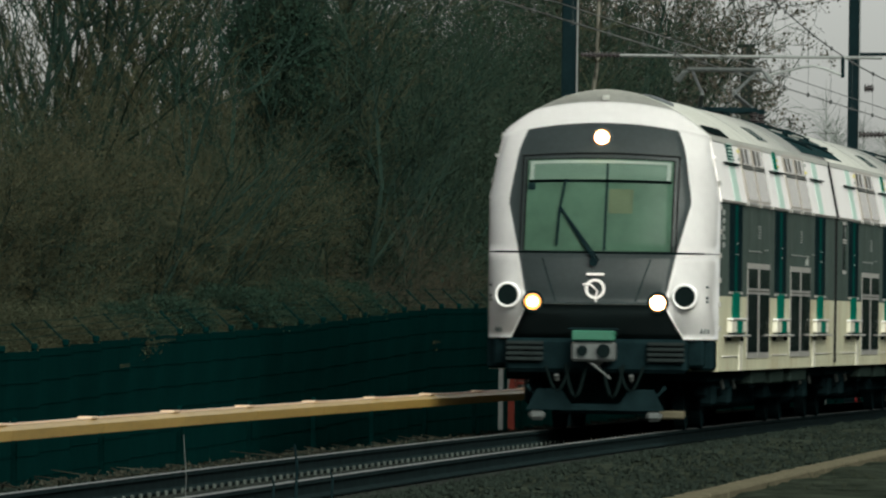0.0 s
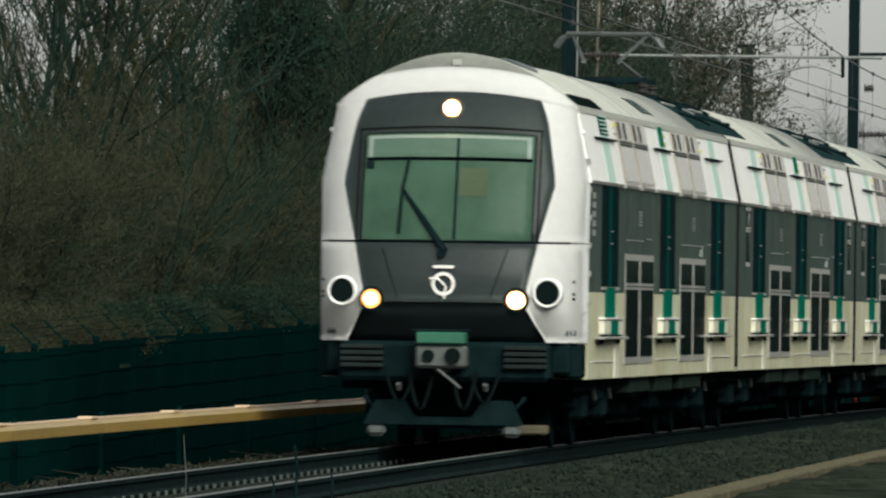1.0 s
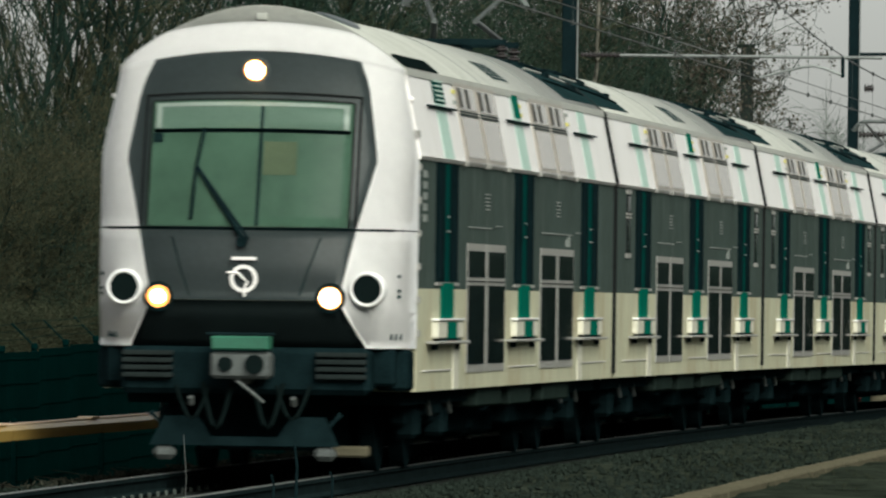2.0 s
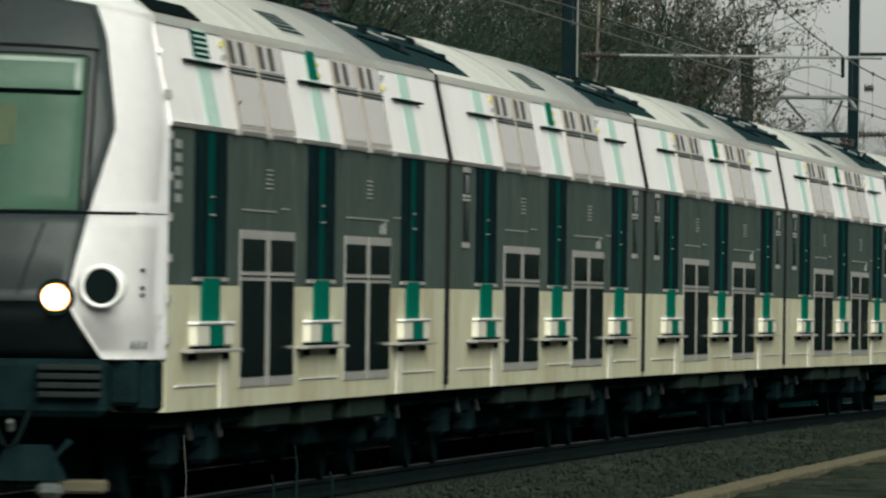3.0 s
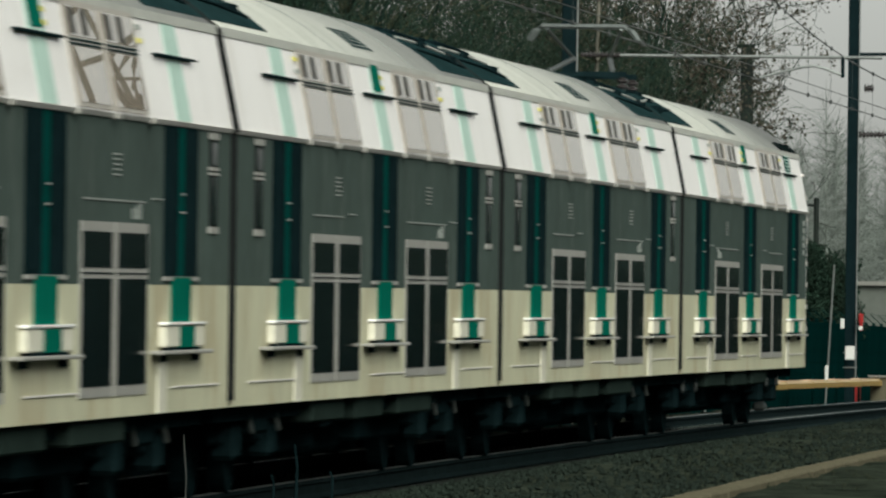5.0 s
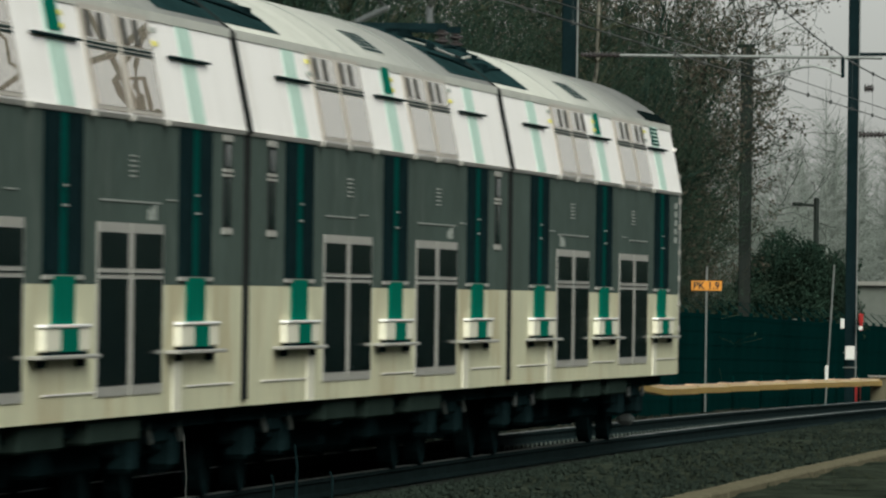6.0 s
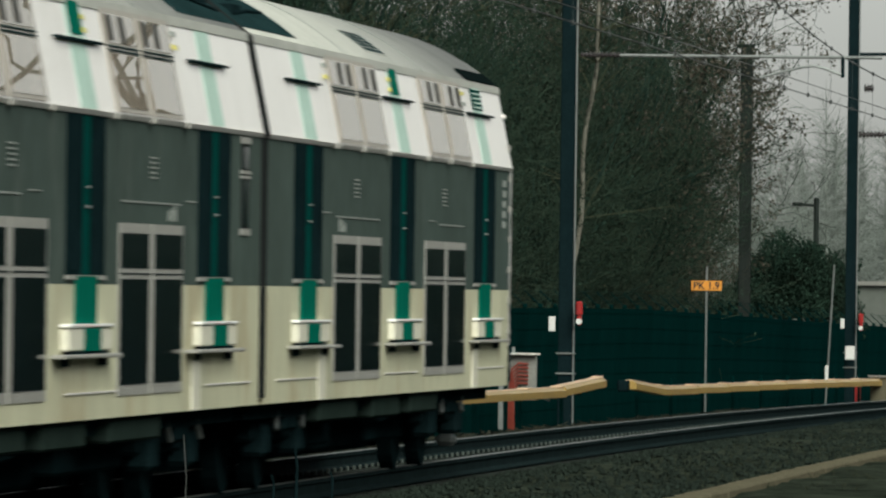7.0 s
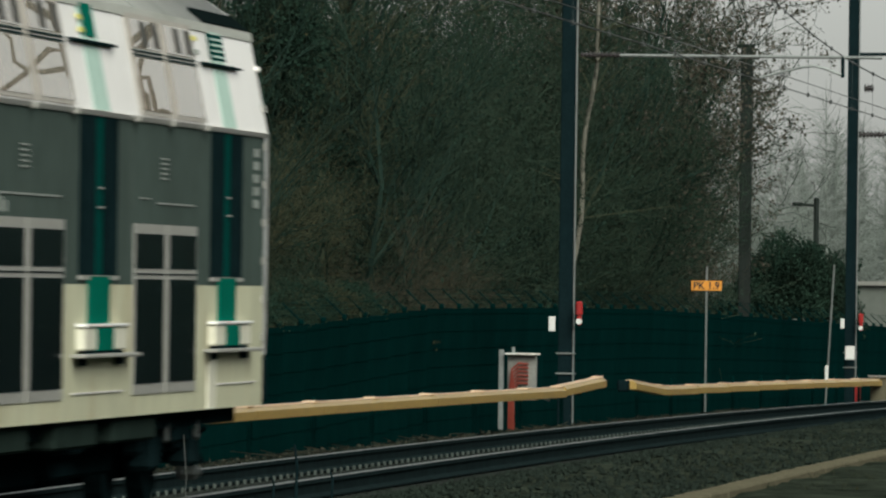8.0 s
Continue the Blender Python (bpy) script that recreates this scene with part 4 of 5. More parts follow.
def low_window(car, y, side):
    """Two leaves, each with a short upper and a tall lower pane in a pale frame."""
    for k in (0, 1):
        a = y - 0.05 + 1.93 * k
        b = a + 1.86
        bm = B()
        skin(bm, a, b, 0.90, 2.12, 0.010, 0.03, side)
        w = part("window", bm, M["frame"], car, "two-part lower deck window in a pale frame")
        for z0, z1 in ((0.975, 1.725), (1.80, 2.05)):
            bm = B()
            skin(bm, a + (0.06 if k == 0 else 0.12), b - (0.16 if k == 0 else 0.07), z0, z1, 0.014, 0.012, side)
            part("pane", bm, M["pane"], w)
        bm = B()
        skin(bm, a + 0.04, b - 0.04, 1.757, 1.767, 0.016, 0.012, side)
        part("seal", bm, M["black"], w)


def high_window(car, y, side, lamp_at):
    for k in (0, 1):
        a = y - 0.10 + 2.02 * k
        b = a + 1.92
        bm = B()
        skin(bm, a, b, 2.90, 3.63, 0.014, 0.025, side)
        w = part("window", bm, M["upper_frame"], car, "upper deck window with hopper panes, sky reflection painted pale")
        # both panes get the painted sky reflection as base colour
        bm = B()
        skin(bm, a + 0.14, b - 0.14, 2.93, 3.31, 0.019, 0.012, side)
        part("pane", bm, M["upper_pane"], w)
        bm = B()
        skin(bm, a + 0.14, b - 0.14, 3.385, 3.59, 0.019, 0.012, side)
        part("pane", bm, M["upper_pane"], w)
        for j in (0.18, 0.88):
            bm = B()
            skin(bm, a + j, a + j + 0.30, 3.40, 3.58, 0.024, 0.01, side)
            part("slit", bm, M["slit"], w)
        for z in (3.325, 3.355):
            bm = B()
            skin(bm, a + 0.05, b - 0.05, z, z + 0.012, 0.024, 0.01, side)
            part("seal", bm, M["well"], w)
    for k in (lamp_at,):
        for z in (3.42, 3.52):
            bm = B()
            skin(bm, y + k, y + k + 0.16, z, z + 0.035, 0.025, 0.035, side)
            part("marker_lamp", bm, M["yellow"] if (z < 3.5) == (k > 0) else M["mark"], car)
    for k in (-0.25, 1.9, 4.0):
        bm = B()
        box(bm, *sorted((side * 1.40, side * 1.475)), y + k, y + k + 0.16, 2.838, 2.885, 0.008)
        part("bracket", bm, M["frame"], car)


def lettering(car, y, side, wide):
    """A block of unreadable small print and thin pale lines on the grey band."""
    bm = B()
    for k in range(5):
        skin(bm, y + 1.75, y + 2.15, 2.45 + 0.036 * k, 2.462 + 0.036 * k, 0.008, 0.01, side)
    part("lettering", bm, M["mark"], car)
    for y0, y1, z, h in ((0.1, wide, 2.268, 0.013), (wide + 0.4, wide + 1.0, 2.298, 0.010)):
        bm = B()
        skin(bm, y + y0, y + y1, z, z + h, 0.008, 0.01, side)
        part("pale_line", bm, M["mark"], car)
    for k in range(3 if wide > 3 else 0):
        bm = B()
        skin(bm, y + 2.85 + 0.2 * k, y + 2.93 + 0.2 * k, 2.15, 2.225 + 0.02 * k, 0.008, 0.01, side)
        part("mark", bm, M["mark"], car)


def slit_window(car, y, side):
    """A narrow dark end window with pale caps above, between and below its panes."""
    bm = B()
    skin(bm, y - 0.26, y + 0.26, 2.08, 2.83, 0.008, 0.02, side)
    w = part("window", bm, M["rubber"], car, "narrow end window with pale caps")
    for z0, z1 in ((2.14, 2.50), (2.59, 2.76)):
        bm = B()
        skin(bm, y - 0.17, y + 0.17, z0, z1, 0.014, 0.012, side)
        part("pane", bm, M["pane"], w)
    for z0, z1 in ((2.075, 2.125), (2.515, 2.535), (2.55, 2.575), (2.785, 2.835)):
        bm = B()
        skin(bm, y - 0.30, y + 0.30, z0, z1, 0.014, 0.02, side)
        part("cap", bm, M["frame"], w)


def bogie(car, y):
    bm = B()
    for side in (1, -1):
        box(bm, *sorted((side * 0.95, side * 1.12)), y - 1.6, y + 1.6, 0.42, 0.60, 0.03)
        box(bm, *sorted((side * 1.00, side * 1.25)), y - 0.4, y + 0.4, 0.50, 0.74, 0.03)
        for k in (-1.25, 1.25):
            box(bm, *sorted((side * 0.98, side * 1.20)), y + k - 0.22, y + k + 0.22, 0.30, 0.58, 0.04)
    box(bm, -0.95, 0.95, y - 0.25, y + 0.25, 0.45, 0.70)
    bg = part("bogie", bm, M["iron"], car, "grimy steel bogie")
    for k in (-1.25, 1.25):
        for side in (1, -1):
            bm = B()
            tube(bm, [(side * 0.69, y + k, 0.45), (side * 0.83, y + k, 0.45)], 0.455, 24)
            tube(bm, [(side * 0.83, y + k, 0.45), (side * 0.90, y + k, 0.45)], 0.16, 12)
            part("wheel", bm, M["iron"], bg)
    for side in (1, -1):
        for k in (-0.95, 0.95):
            bm = B()
            tube(bm, [(side * 1.22, y + k, 0.74), (side * 1.25, y + k + 0.18, 0.52)], 0.022, 6)
            part("damper", bm, M["steel"], bg, "bare steel damper")


def underframe_and_filler(car, y0, y1):
    bm = B()
    box(bm, -1.25, 1.25, y0 + 0.3, y1 - 0.3, 0.62, 0.748)
    # added filler box, blocks the light that passes between the wheels
    box(bm, -0.60, 0.60, y0 + 0.6, y1 - 0.6, 0.20, 0.619)
    part("underframe_and_filler", bm, M["black"], car)
    for a, b, z in ((6.3, 8.7, 0.56), (9.7, 11.9, 0.55), (13.3, 16.2, 0.56)):
        bm = B()
        box(bm, -1.36, 1.36, y0 + a, y0 + b, z, 0.744, 0.02)
        part("equipment_box", bm, M["olive"], car, "dull olive grey equipment box")
    for a, b, x, z in ((6.2, 9.4, 1.02, 0.30), (9.6, 12.4, 0.92, 0.26), (12.7, 16.3, 1.06, 0.33)):
        bm = B()
        box(bm, -x, x, y0 + a, y0 + b, z, 0.618, 0.03)
        part("equipment_box", bm, M["black"], car)
    for side in (1, -1):
        bm = B()
        tube(bm, [(side * 1.10, y0 + 6.0, 0.60), (side * 1.12, y0 + 9.0, 0.50), (side * 1.10, y0 + 12.6, 0.57), (side * 1.12, y1 - 6.2, 0.52)], 0.022, 6)
        part("pipe", bm, M["iron"], car)
    bogie(car, y0 + 3.6)
    bogie(car, y1 - 3.6)


def roof_plate(bm, y0, y1, xa, xb, off, far=0.0):
    """A curved plate lying on the roof between two distances from its middle; far rounds its far end back towards the crest."""
    k = 10
    rows = []
    for h in (off, off - 0.03):
        row = []
        for i in range(k + 1):
            t = i / k
            x = xa + (xb - xa) * t
            back = far * (1 - t) ** 4
            row.append((bm.verts.new((x, y0, roof_z(x) + h)), bm.verts.new((x, y1 - back, roof_z(x) + h))))
        rows.append(row)
    for i in range(k):
        bm.faces.new((rows[0][i][0], rows[0][i + 1][0], rows[0][i + 1][1], rows[0][i][1]))
        bm.faces.new((rows[1][i][0], rows[1][i][1], rows[1][i + 1][1], rows[1][i + 1][0]))
        for e in (0, 1):
            bm.faces.new((rows[0][i][e], rows[1][i][e], rows[1][i + 1][e], rows[0][i + 1][e]))
    for i in (0, k):
        bm.faces.new((rows[0][i][0], rows[0][i][1], rows[1][i][1], rows[1][i][0]))
    bmesh.ops.recalc_face_normals(bm, faces=bm.faces[:])


def roof_details(car, y0, y1, ends):
    for side in (1, -1):
        for a, b in ends:
            bm = B()
            roof_plate(bm, a, b, side * 0.35, side * 1.21, 0.012, 1.3 if a < y0 + 4 else 0.0)
            w = part("roof_well", bm, M["well"], car, "dark recessed equipment area")
            for k in range(3):
                bm = B()
                x = 0.55 + 0.2 * k
                tube(bm, [(side * x, a + 0.3, roof_z(x) + 0.02), (side * (x + 0.06), (a + b) / 2, roof_z(x + 0.06) + 0.03), (side * (x + 0.14), b - 0.3, roof_z(x + 0.14) + 0.02)], 0.014, 6)
                part("pipe", bm, M["roof"] if k == 1 else M["iron"], w)
            for k in range(3):
                bm = B()
                x = 0.55 + 0.2 * k
                yy = a + (b - a) * (0.25 + 0.25 * k)
                box(bm, side * x - 0.1, side * x + 0.1, yy - 0.3, yy + 0.3, roof_z(x) - 0.05, roof_z(x) + 0.016, 0.006)
                part("unit", bm, M["iron"], w)
        mid = y0 + 11.9
        bm = B()
        roof_plate(bm, mid - 0.9, mid + 0.9, side * 0.90, side * 1.17, 0.012)
        g = part("roof_grille", bm, M["roof"], car)
        for k in range(5):
            bm = B()
            x = 0.915 + 0.052 * k
            roof_plate(bm, mid - 0.84, mid + 0.84, side * x, side * (x + 0.036), 0.016)
            part("slat", bm, M["well"], g)
        for k in (3.4, -3.2):
            bm = B()
            roof_plate(bm, mid + k, mid + k + 0.04, side * 0.0, side * 1.27, 0.012)
            part("roof_seam", bm, M["mark"], car)


def pantograph(car, y):
    bm = B()
    box(bm, -0.06, 0.06, y - 0.7, y + 0.7, 4.24, 4.32, 0.01)
    p = part("pantograph", bm, M["iron"], car, "raised pantograph with a pale collector")
    for k in (-0.7, 0.7):
        bm = B()
        box(bm, -0.55, 0.55, y + k - 0.05, y + k + 0.05, 4.30, 4.36)
        part("base_bar", bm, M["iron"], p)
        for side in (1, -1):
            bm = B()
            insulator(bm, (side * 0.5, y + k, 4.08), (side * 0.5, y + k, 4.30), 0.07, 3)
            part("foot", bm, M["insulator"], p)
    for side in (1, -1):
        bm = B()
        tube(bm, [(side * 0.38, y + 0.7, 4.36), (side * 0.22, y - 0.75, 4.55)], 0.03, 6)
        tube(bm, [(side * 0.22, y - 0.75, 4.55), (side * 0.45, y + 0.35, 4.88)], 0.022, 6)
        part("arm", bm, M["steel"], p)
    for k in (-0.18, 0.18):
        bm = B()
        tube(bm, [(-0.66, y + 0.35 + k, 4.74), (-0.58, y + 0.35 + k, 4.86), (-0.5, y + 0.35 + k, 4.91), (0.5, y + 0.35 + k, 4.91), (0.58, y + 0.35 + k, 4.86), (0.66, y + 0.35 + k, 4.74)], 0.028, 6)
        part("collector_bow", bm, M["steel"], p, "pale collector bow")


def dress(car, y0, kind, slits):
    """Doors, windows and lettering on both sides; y0 is where the car's plan begins."""
    for side in (1, -1):
        for i, c in enumerate(GREEN_DOORS[kind]):
            green_door(car, y0 + c, side, kind, (0 if kind == "cab" else 2, 1, 2)[i])
        for i, c in enumerate(LOW_WINDOWS[kind]):
            low_window(car, y0 + c, side)
            high_window(car, y0 + c - 0.3, side, 4.0 if i else -0.35)
            lettering(car, y0 + c, side, 3.6 if i else 2.4)
        for c in slits:
            slit_window(car, y0 + c, side)
        for c in (GREEN_DOORS[kind][0] + 0.65, GREEN_DOORS[kind][2] - 1.35):
            bm = B()
            skin(bm, y0 + c, y0 + c + 0.5, 0.752, 1.176, 0.016, 0.03, side)
            part("foot_guard", bm, M["box"], car, "white lower guard panel")
        for c0, c1 in ((1.2 if kind == "mid" else 2.0, 4.6), (10.4, 13.2), (18.6, 21.6)):
            bm = B()
            skin(bm, y0 + c0, y0 + c1, 0.93, 0.942, 0.012, 0.014, side)
            part("seam", bm, M["white"], car)


def middle_car():
    car = empty("train_car", "double-deck train car, white over dark grey, green doors", "train car", group="cars of the train")
    y0, y1 = -CAR / 2 + 0.15, CAR / 2 - 0.15
    body_parts(car, y0, y1)
    dress(car, -CAR / 2, "mid", (1.75, 21.1))
    roof_details(car, -CAR / 2, CAR / 2, ((y0 + 0.05, y0 + 3.9), (y1 - 3.9, y1 - 0.05)))
    underframe_and_filler(car, y0, y1)
    bm = B()
    sweep(bm, [(-1.435, 0.80), (1.435, 0.80), (1.435, 2.86), (1.46, 2.87), (1.30, 3.66), (0.9, 3.975), (0.45, 4.16), (-0.45, 4.16), (-0.9, 3.975), (-1.30, 3.66), (-1.46, 2.87), (-1.435, 2.86)], y1 - 0.02, y1 + 0.33)
    part("gangway", bm, M["rubber"], car, "black rubber gangway bellows")
    return car


# the nose: rows by height, each with droop towards the sides and depth of the bulge
DROOP = [(1.1, 0.0), (2.7, 0.0), (3.36, 0.05), (3.62, 0.12), (3.80, 0.17), (4.07, 0.23), (4.15, 0.40), (4.22, 0.56)]
DEPTH = [(1.1, 1.02), (1.45, 1.30), (1.85, 1.29), (2.2, 1.17), (3.36, 0.72), (3.62, 0.58), (3.80, 0.46), (3.98, 0.30), (4.10, 0.16), (4.22, 0.0)]
DARK = [(1.14, 1.06), (1.55, 0.84), (1.70, 0.87), (2.2, 0.975), (2.83, 1.13), (3.55, 1.02), (3.64, 0.99), (3.80, 0.93)]
WIDTH = [(1.1, 1.42), (2.2, 1.425), (2.87, 1.43), (3.62, 1.30), (3.80, 1.285), (4.22, 1.285)]
NOSE = 1.49


def nose_at(x, zc, out=0.0):
    w = lerp_table(zc, WIDTH)
    q = min(abs(x) / w, 1.0)
    f = (1 - q ** 3.2) ** (1 / 3.2)
    z = min(zc - lerp_table(zc, DROOP) * (x / 1.285) ** 2, roof_z(x))
    return Vector((x, NOSE - lerp_table(zc, DEPTH) * f - out, z))


def nose_patch(name, x_of, zs, cols, material, parent, label="", out=0.0, thick=0.015):
    """A patch of the nose's skin between edges x_of(zc) -> (left, right)."""
    bm = B()
    rows = []
    for zc in zs:
        a, b = x_of(zc)
        rows.append([bm.verts.new(nose_at(a + (b - a) * i / cols, zc, out)) for i in range(cols + 1)])
    for u, v in zip(rows, rows[1:]):
        for i in range(cols):
            f = bm.faces.new((u[i], u[i + 1], v[i + 1], v[i]))
            f.smooth = True
    bmesh.ops.solidify(bm, geom=bm.faces[:], thickness=thick)
    bmesh.ops.recalc_face_normals(bm, faces=bm.faces[:])
    return part(name, bm, material, parent, label)


def steps(a, b, k):
    return [a + (b - a) * i / k for i in range(k + 1)]


def cab_car():
    car = empty("train_car", "double-deck driving car, white nose with dark grey windscreen surround", "train car", group="cars of the train")
    o = -CAB / 2
    y0, y1 = o + NOSE, CAB / 2 - 0.15
    body_parts(car, y0, y1)
    dress(car, o, "cab", ())
    roof_details(car, o, CAB / 2, ((y1 - 3.9, y1 - 0.05),))
    underframe_and_filler(car, o + 1.6, y1)
    bm = B()
    sweep(bm, [(-1.435, 0.80), (1.435, 0.80), (1.435, 2.86), (1.46, 2.87), (1.30, 3.66), (0.9, 3.975), (0.45, 4.16), (-0.45, 4.16), (-0.9, 3.975), (-1.30, 3.66), (-1.46, 2.87), (-1.435, 2.86)], y1 - 0.02, y1 + 0.33)
    part("gangway", bm, M["rubber"], car, "black rubber gangway bellows")
    shell = new("nose")
    shell.parent = car
    shell.matrix_basis = pose(0, o, 0)
    low = steps(1.14, 1.55, 5) + steps(1.55, 2.19, 6)[1:]
    high = steps(2.20, 3.62, 14) + steps(3.62, 3.80, 4)[1:]
    top = steps(3.80, 4.07, 7)
    crown = steps(4.07, 4.224, 5)
    for sg, zs in ((1, low), (-1, low), (1, high), (-1, high)):
        def edge(zc, sg=sg):
            a, b = lerp_table(zc, DARK), lerp_table(zc, WIDTH)
            return (a, b) if sg > 0 else (-b, -a)
        nose_patch("cheek", edge, zs, 14, M["cab_white"], shell, "glossy white nose cheek")
    nose_patch("brow", lambda z: (-lerp_table(z, WIDTH), lerp_table(z, WIDTH)), top, 40, M["cab_white"], shell, "white brow over the windscreen")
    nose_patch("roof_cap", lambda z: (-lerp_table(z, WIDTH), lerp_table(z, WIDTH)), crown, 40, M["roof"], shell, "grey roof cap")
    nose_patch("apron", lambda z: (-lerp_table(z, DARK), lerp_table(z, DARK)), steps(1.56, 2.19, 7), 24, M["cab_grey"], shell, "dark grey apron")
    # the apron goes on below; its shade is painted as a darker patch
    nose_patch("lower_apron", lambda z: (-lerp_table(z, DARK), lerp_table(z, DARK)), steps(1.14, 1.555, 5), 24, M["apron_shaded"], shell, "lower apron with its shade painted in")
    for sg in (1, -1):
        nose_patch("apron_seam", lambda z, sg=sg: (sg * (0.50 + 0.333 * (z - 1.62)) - 0.008, sg * (0.50 + 0.333 * (z - 1.62)) + 0.008), steps(1.60, 2.12, 6), 1, M["well"], shell, out=0.003, thick=0.006)
    nose_patch("surround", lambda z: (-lerp_table(z, DARK), lerp_table(z, DARK)), high, 24, M["cab_grey"], shell, "dark grey windscreen surround")
    # windscreen
    ws = nose_patch("windscreen", lambda z: (-0.90, 0.90), steps(2.215, 3.35, 10), 20, M["windscreen"], shell, "green tinted windscreen", out=0.012)
    nose_patch("sunblind", lambda z: (-0.86, 0.86), steps(3.10, 3.33, 3), 20, M["sunblind"], ws, "pale sunblind strip", out=0.018, thick=0.004)
    for a, b, za, zb in ((-0.87, 0.87, 3.30, 3.335), (-0.87, -0.82, 3.10, 3.30), (0.82, 0.87, 3.10, 3.30)):
        nose_patch("blind_edge", lambda z, a=a, b=b: (a, b), steps(za, zb, 2), 10, M["blind_edge"], ws, out=0.023, thick=0.004)
    nose_patch("blind_bar", lambda z: (-0.88, 0.88), [3.065, 3.095], 16, M["black"], ws, out=0.024, thick=0.005)
    nose_patch("pillar", lambda z: (0.075, 0.105), steps(2.22, 3.34, 6), 2, M["well"], ws, out=0.020, thick=0.004)
    for a, b, za, zb in ((-0.975, -0.955, 2.21, 3.43), (0.955, 0.975, 2.21, 3.43), (-0.955, 0.955, 3.412, 3.43), (-0.92, -0.90, 2.21, 3.355), (0.90, 0.92, 2.21, 3.355), (-0.90, 0.90, 3.352, 3.366)):
        nose_patch("gasket", lambda z, a=a, b=b: (a, b), steps(za, zb, 8), 12, M["rubber"], ws, out=0.014, thick=0.012)
    nose_patch("belt_seam", lambda z: (-lerp_table(z, WIDTH), lerp_table(z, WIDTH)), [2.184, 2.206], 40, M["well"], shell, out=0.004, thick=0.01)
    nose_patch("seat_back", lambda z: (0.12, 0.42), steps(2.68, 2.98, 2), 4, M["seat_beige"], ws, out=0.016, thick=0.003)
    nose_patch("sensor_box", lambda z: (-0.89, -0.80), steps(2.97, 3.06, 2), 2, M["well"], ws, out=0.02, thick=0.004)

    def on(x, z, out=0.05):
        return nose_at(x, z, out)
    bm = B()
    tube(bm, [on(-0.02, 2.10), on(-0.10, 2.22), on(-0.46, 2.74)], 0.018, 6)
    tube(bm, [on(0.03, 2.10), on(-0.04, 2.20), on(-0.43, 2.70)], 0.014, 6)
    tube(bm, [on(-0.50, 2.28, 0.04), on(-0.475, 2.74, 0.05), on(-0.42, 3.10, 0.04)], 0.016, 6)
    tube(bm, [on(-0.03, 2.08, 0.01), on(-0.03, 2.08, 0.07)], 0.05, 10)
    part("wiper", bm, M["black"], shell, "black wiper arm and blade")
    # lamps
    bm = B()
    p = on(0.0, 3.62, 0.0)
    tube(bm, [p + Vector((0, 0.02, 0)), p + Vector((0, -0.05, 0.0))], 0.125, 20)
    head = part("top_lamp_housing", bm, M["cab_grey"], shell)
    bm = B()
    tube(bm, [p + Vector((0, 0, 0)), p + Vector((0, -0.06, 0.0))], 0.095, 20)
    part("headlamp", bm, M["lamp_halo"], head, "lit warm headlamp")
    bm = B()
    tube(bm, [p + Vector((0, 0, 0)), p + Vector((0, -0.07, 0.0))], 0.078, 20)
    part("bulb", bm, M["lamp"], head)
    for sg in (1, -1):
        p = on(sg * 0.77, 1.585, 0.0)
        bm = B()
        tube(bm, [p + Vector((0, 0.03, 0)), p + Vector((0, -0.035, 0))], 0.135, 20)
        hs = part("lamp_housing", bm, M["black"], shell)
        bm = B()
        tube(bm, [p + Vector((0, 0, 0)), p + Vector((0, -0.05, 0))], 0.10, 20)
        part("headlamp", bm, M["lamp_halo"], hs, "lit warm headlamp")
        bm = B()
        tube(bm, [p + Vector((0, 0, 0)), p + Vector((0, -0.058, 0))], 0.084 if sg > 0 else 0.062, 20)
        part("bulb", bm, M["lamp"] if sg > 0 else M["lamp_small"], hs)
        # round buffer opening with a raised ring
        c = on(sg * 1.09, 1.665, 0.0)
        bm = B()
        for rr, dy0, dy1 in ((0.162, 0.30, -0.13),):
            ring = [(rr, dy0), (rr, dy1 + 0.03), (0.150, dy1), (0.134, dy1), (0.126, dy1 + 0.02), (0.126, dy0)]
            rows = []
            for k in range(28):
                a = k * 2 * math.pi / 28
                rows.append([bm.verts.new(c + Vector((r * math.cos(a), d, r * math.sin(a)))) for r, d in ring])
            for k in range(28):
                u, v = rows[k], rows[(k + 1) % 28]
                for i in range(len(ring) - 1):
                    bm.faces.new((u[i], u[i + 1], v[i + 1], v[i])).smooth = True
            bmesh.ops.recalc_face_normals(bm, faces=bm.faces[:])
        rg = part("buffer_ring", bm, M["cab_white"], shell, "white ring round a dark opening")
        bm = B()
        tube(bm, [c + Vector((0, 0.2, 0)), c + Vector((0, -0.112, 0))], 0.127, 28)
        part("opening", bm, M["hole"], rg)
        bm = B()
        q = on(sg * 1.33, 1.68, 0.0)
        for k in (-0.09, -0.04, 0.09):
            box(bm, q.x - 0.02, q.x + 0.02, q.y - 0.01, q.y + 0.02, q.z + k, q.z + k + 0.03)
        for k in range(3):
            r = on(sg * 1.27 + 0.035 * k, 1.245, 0.006)
            box(bm, r.x - 0.010, r.x + 0.012, r.y - 0.004, r.y + 0.01, r.z - 0.03, r.z + 0.03)
        part("lettering", bm, M["well"], shell)
    # round emblem and the bar of lettering over it, as plain shapes
    c = on(0.0, 1.75, 0.02)
    bm = B()
    ring = [(0.125, 0.0), (0.125, -0.012), (0.09, -0.012), (0.09, 0.0)]
    rows = [[bm.verts.new(c + Vector((r * math.cos(k * math.pi / 16), d, r * math.sin(k * math.pi / 16)))) for r, d in ring] for k in range(32)]
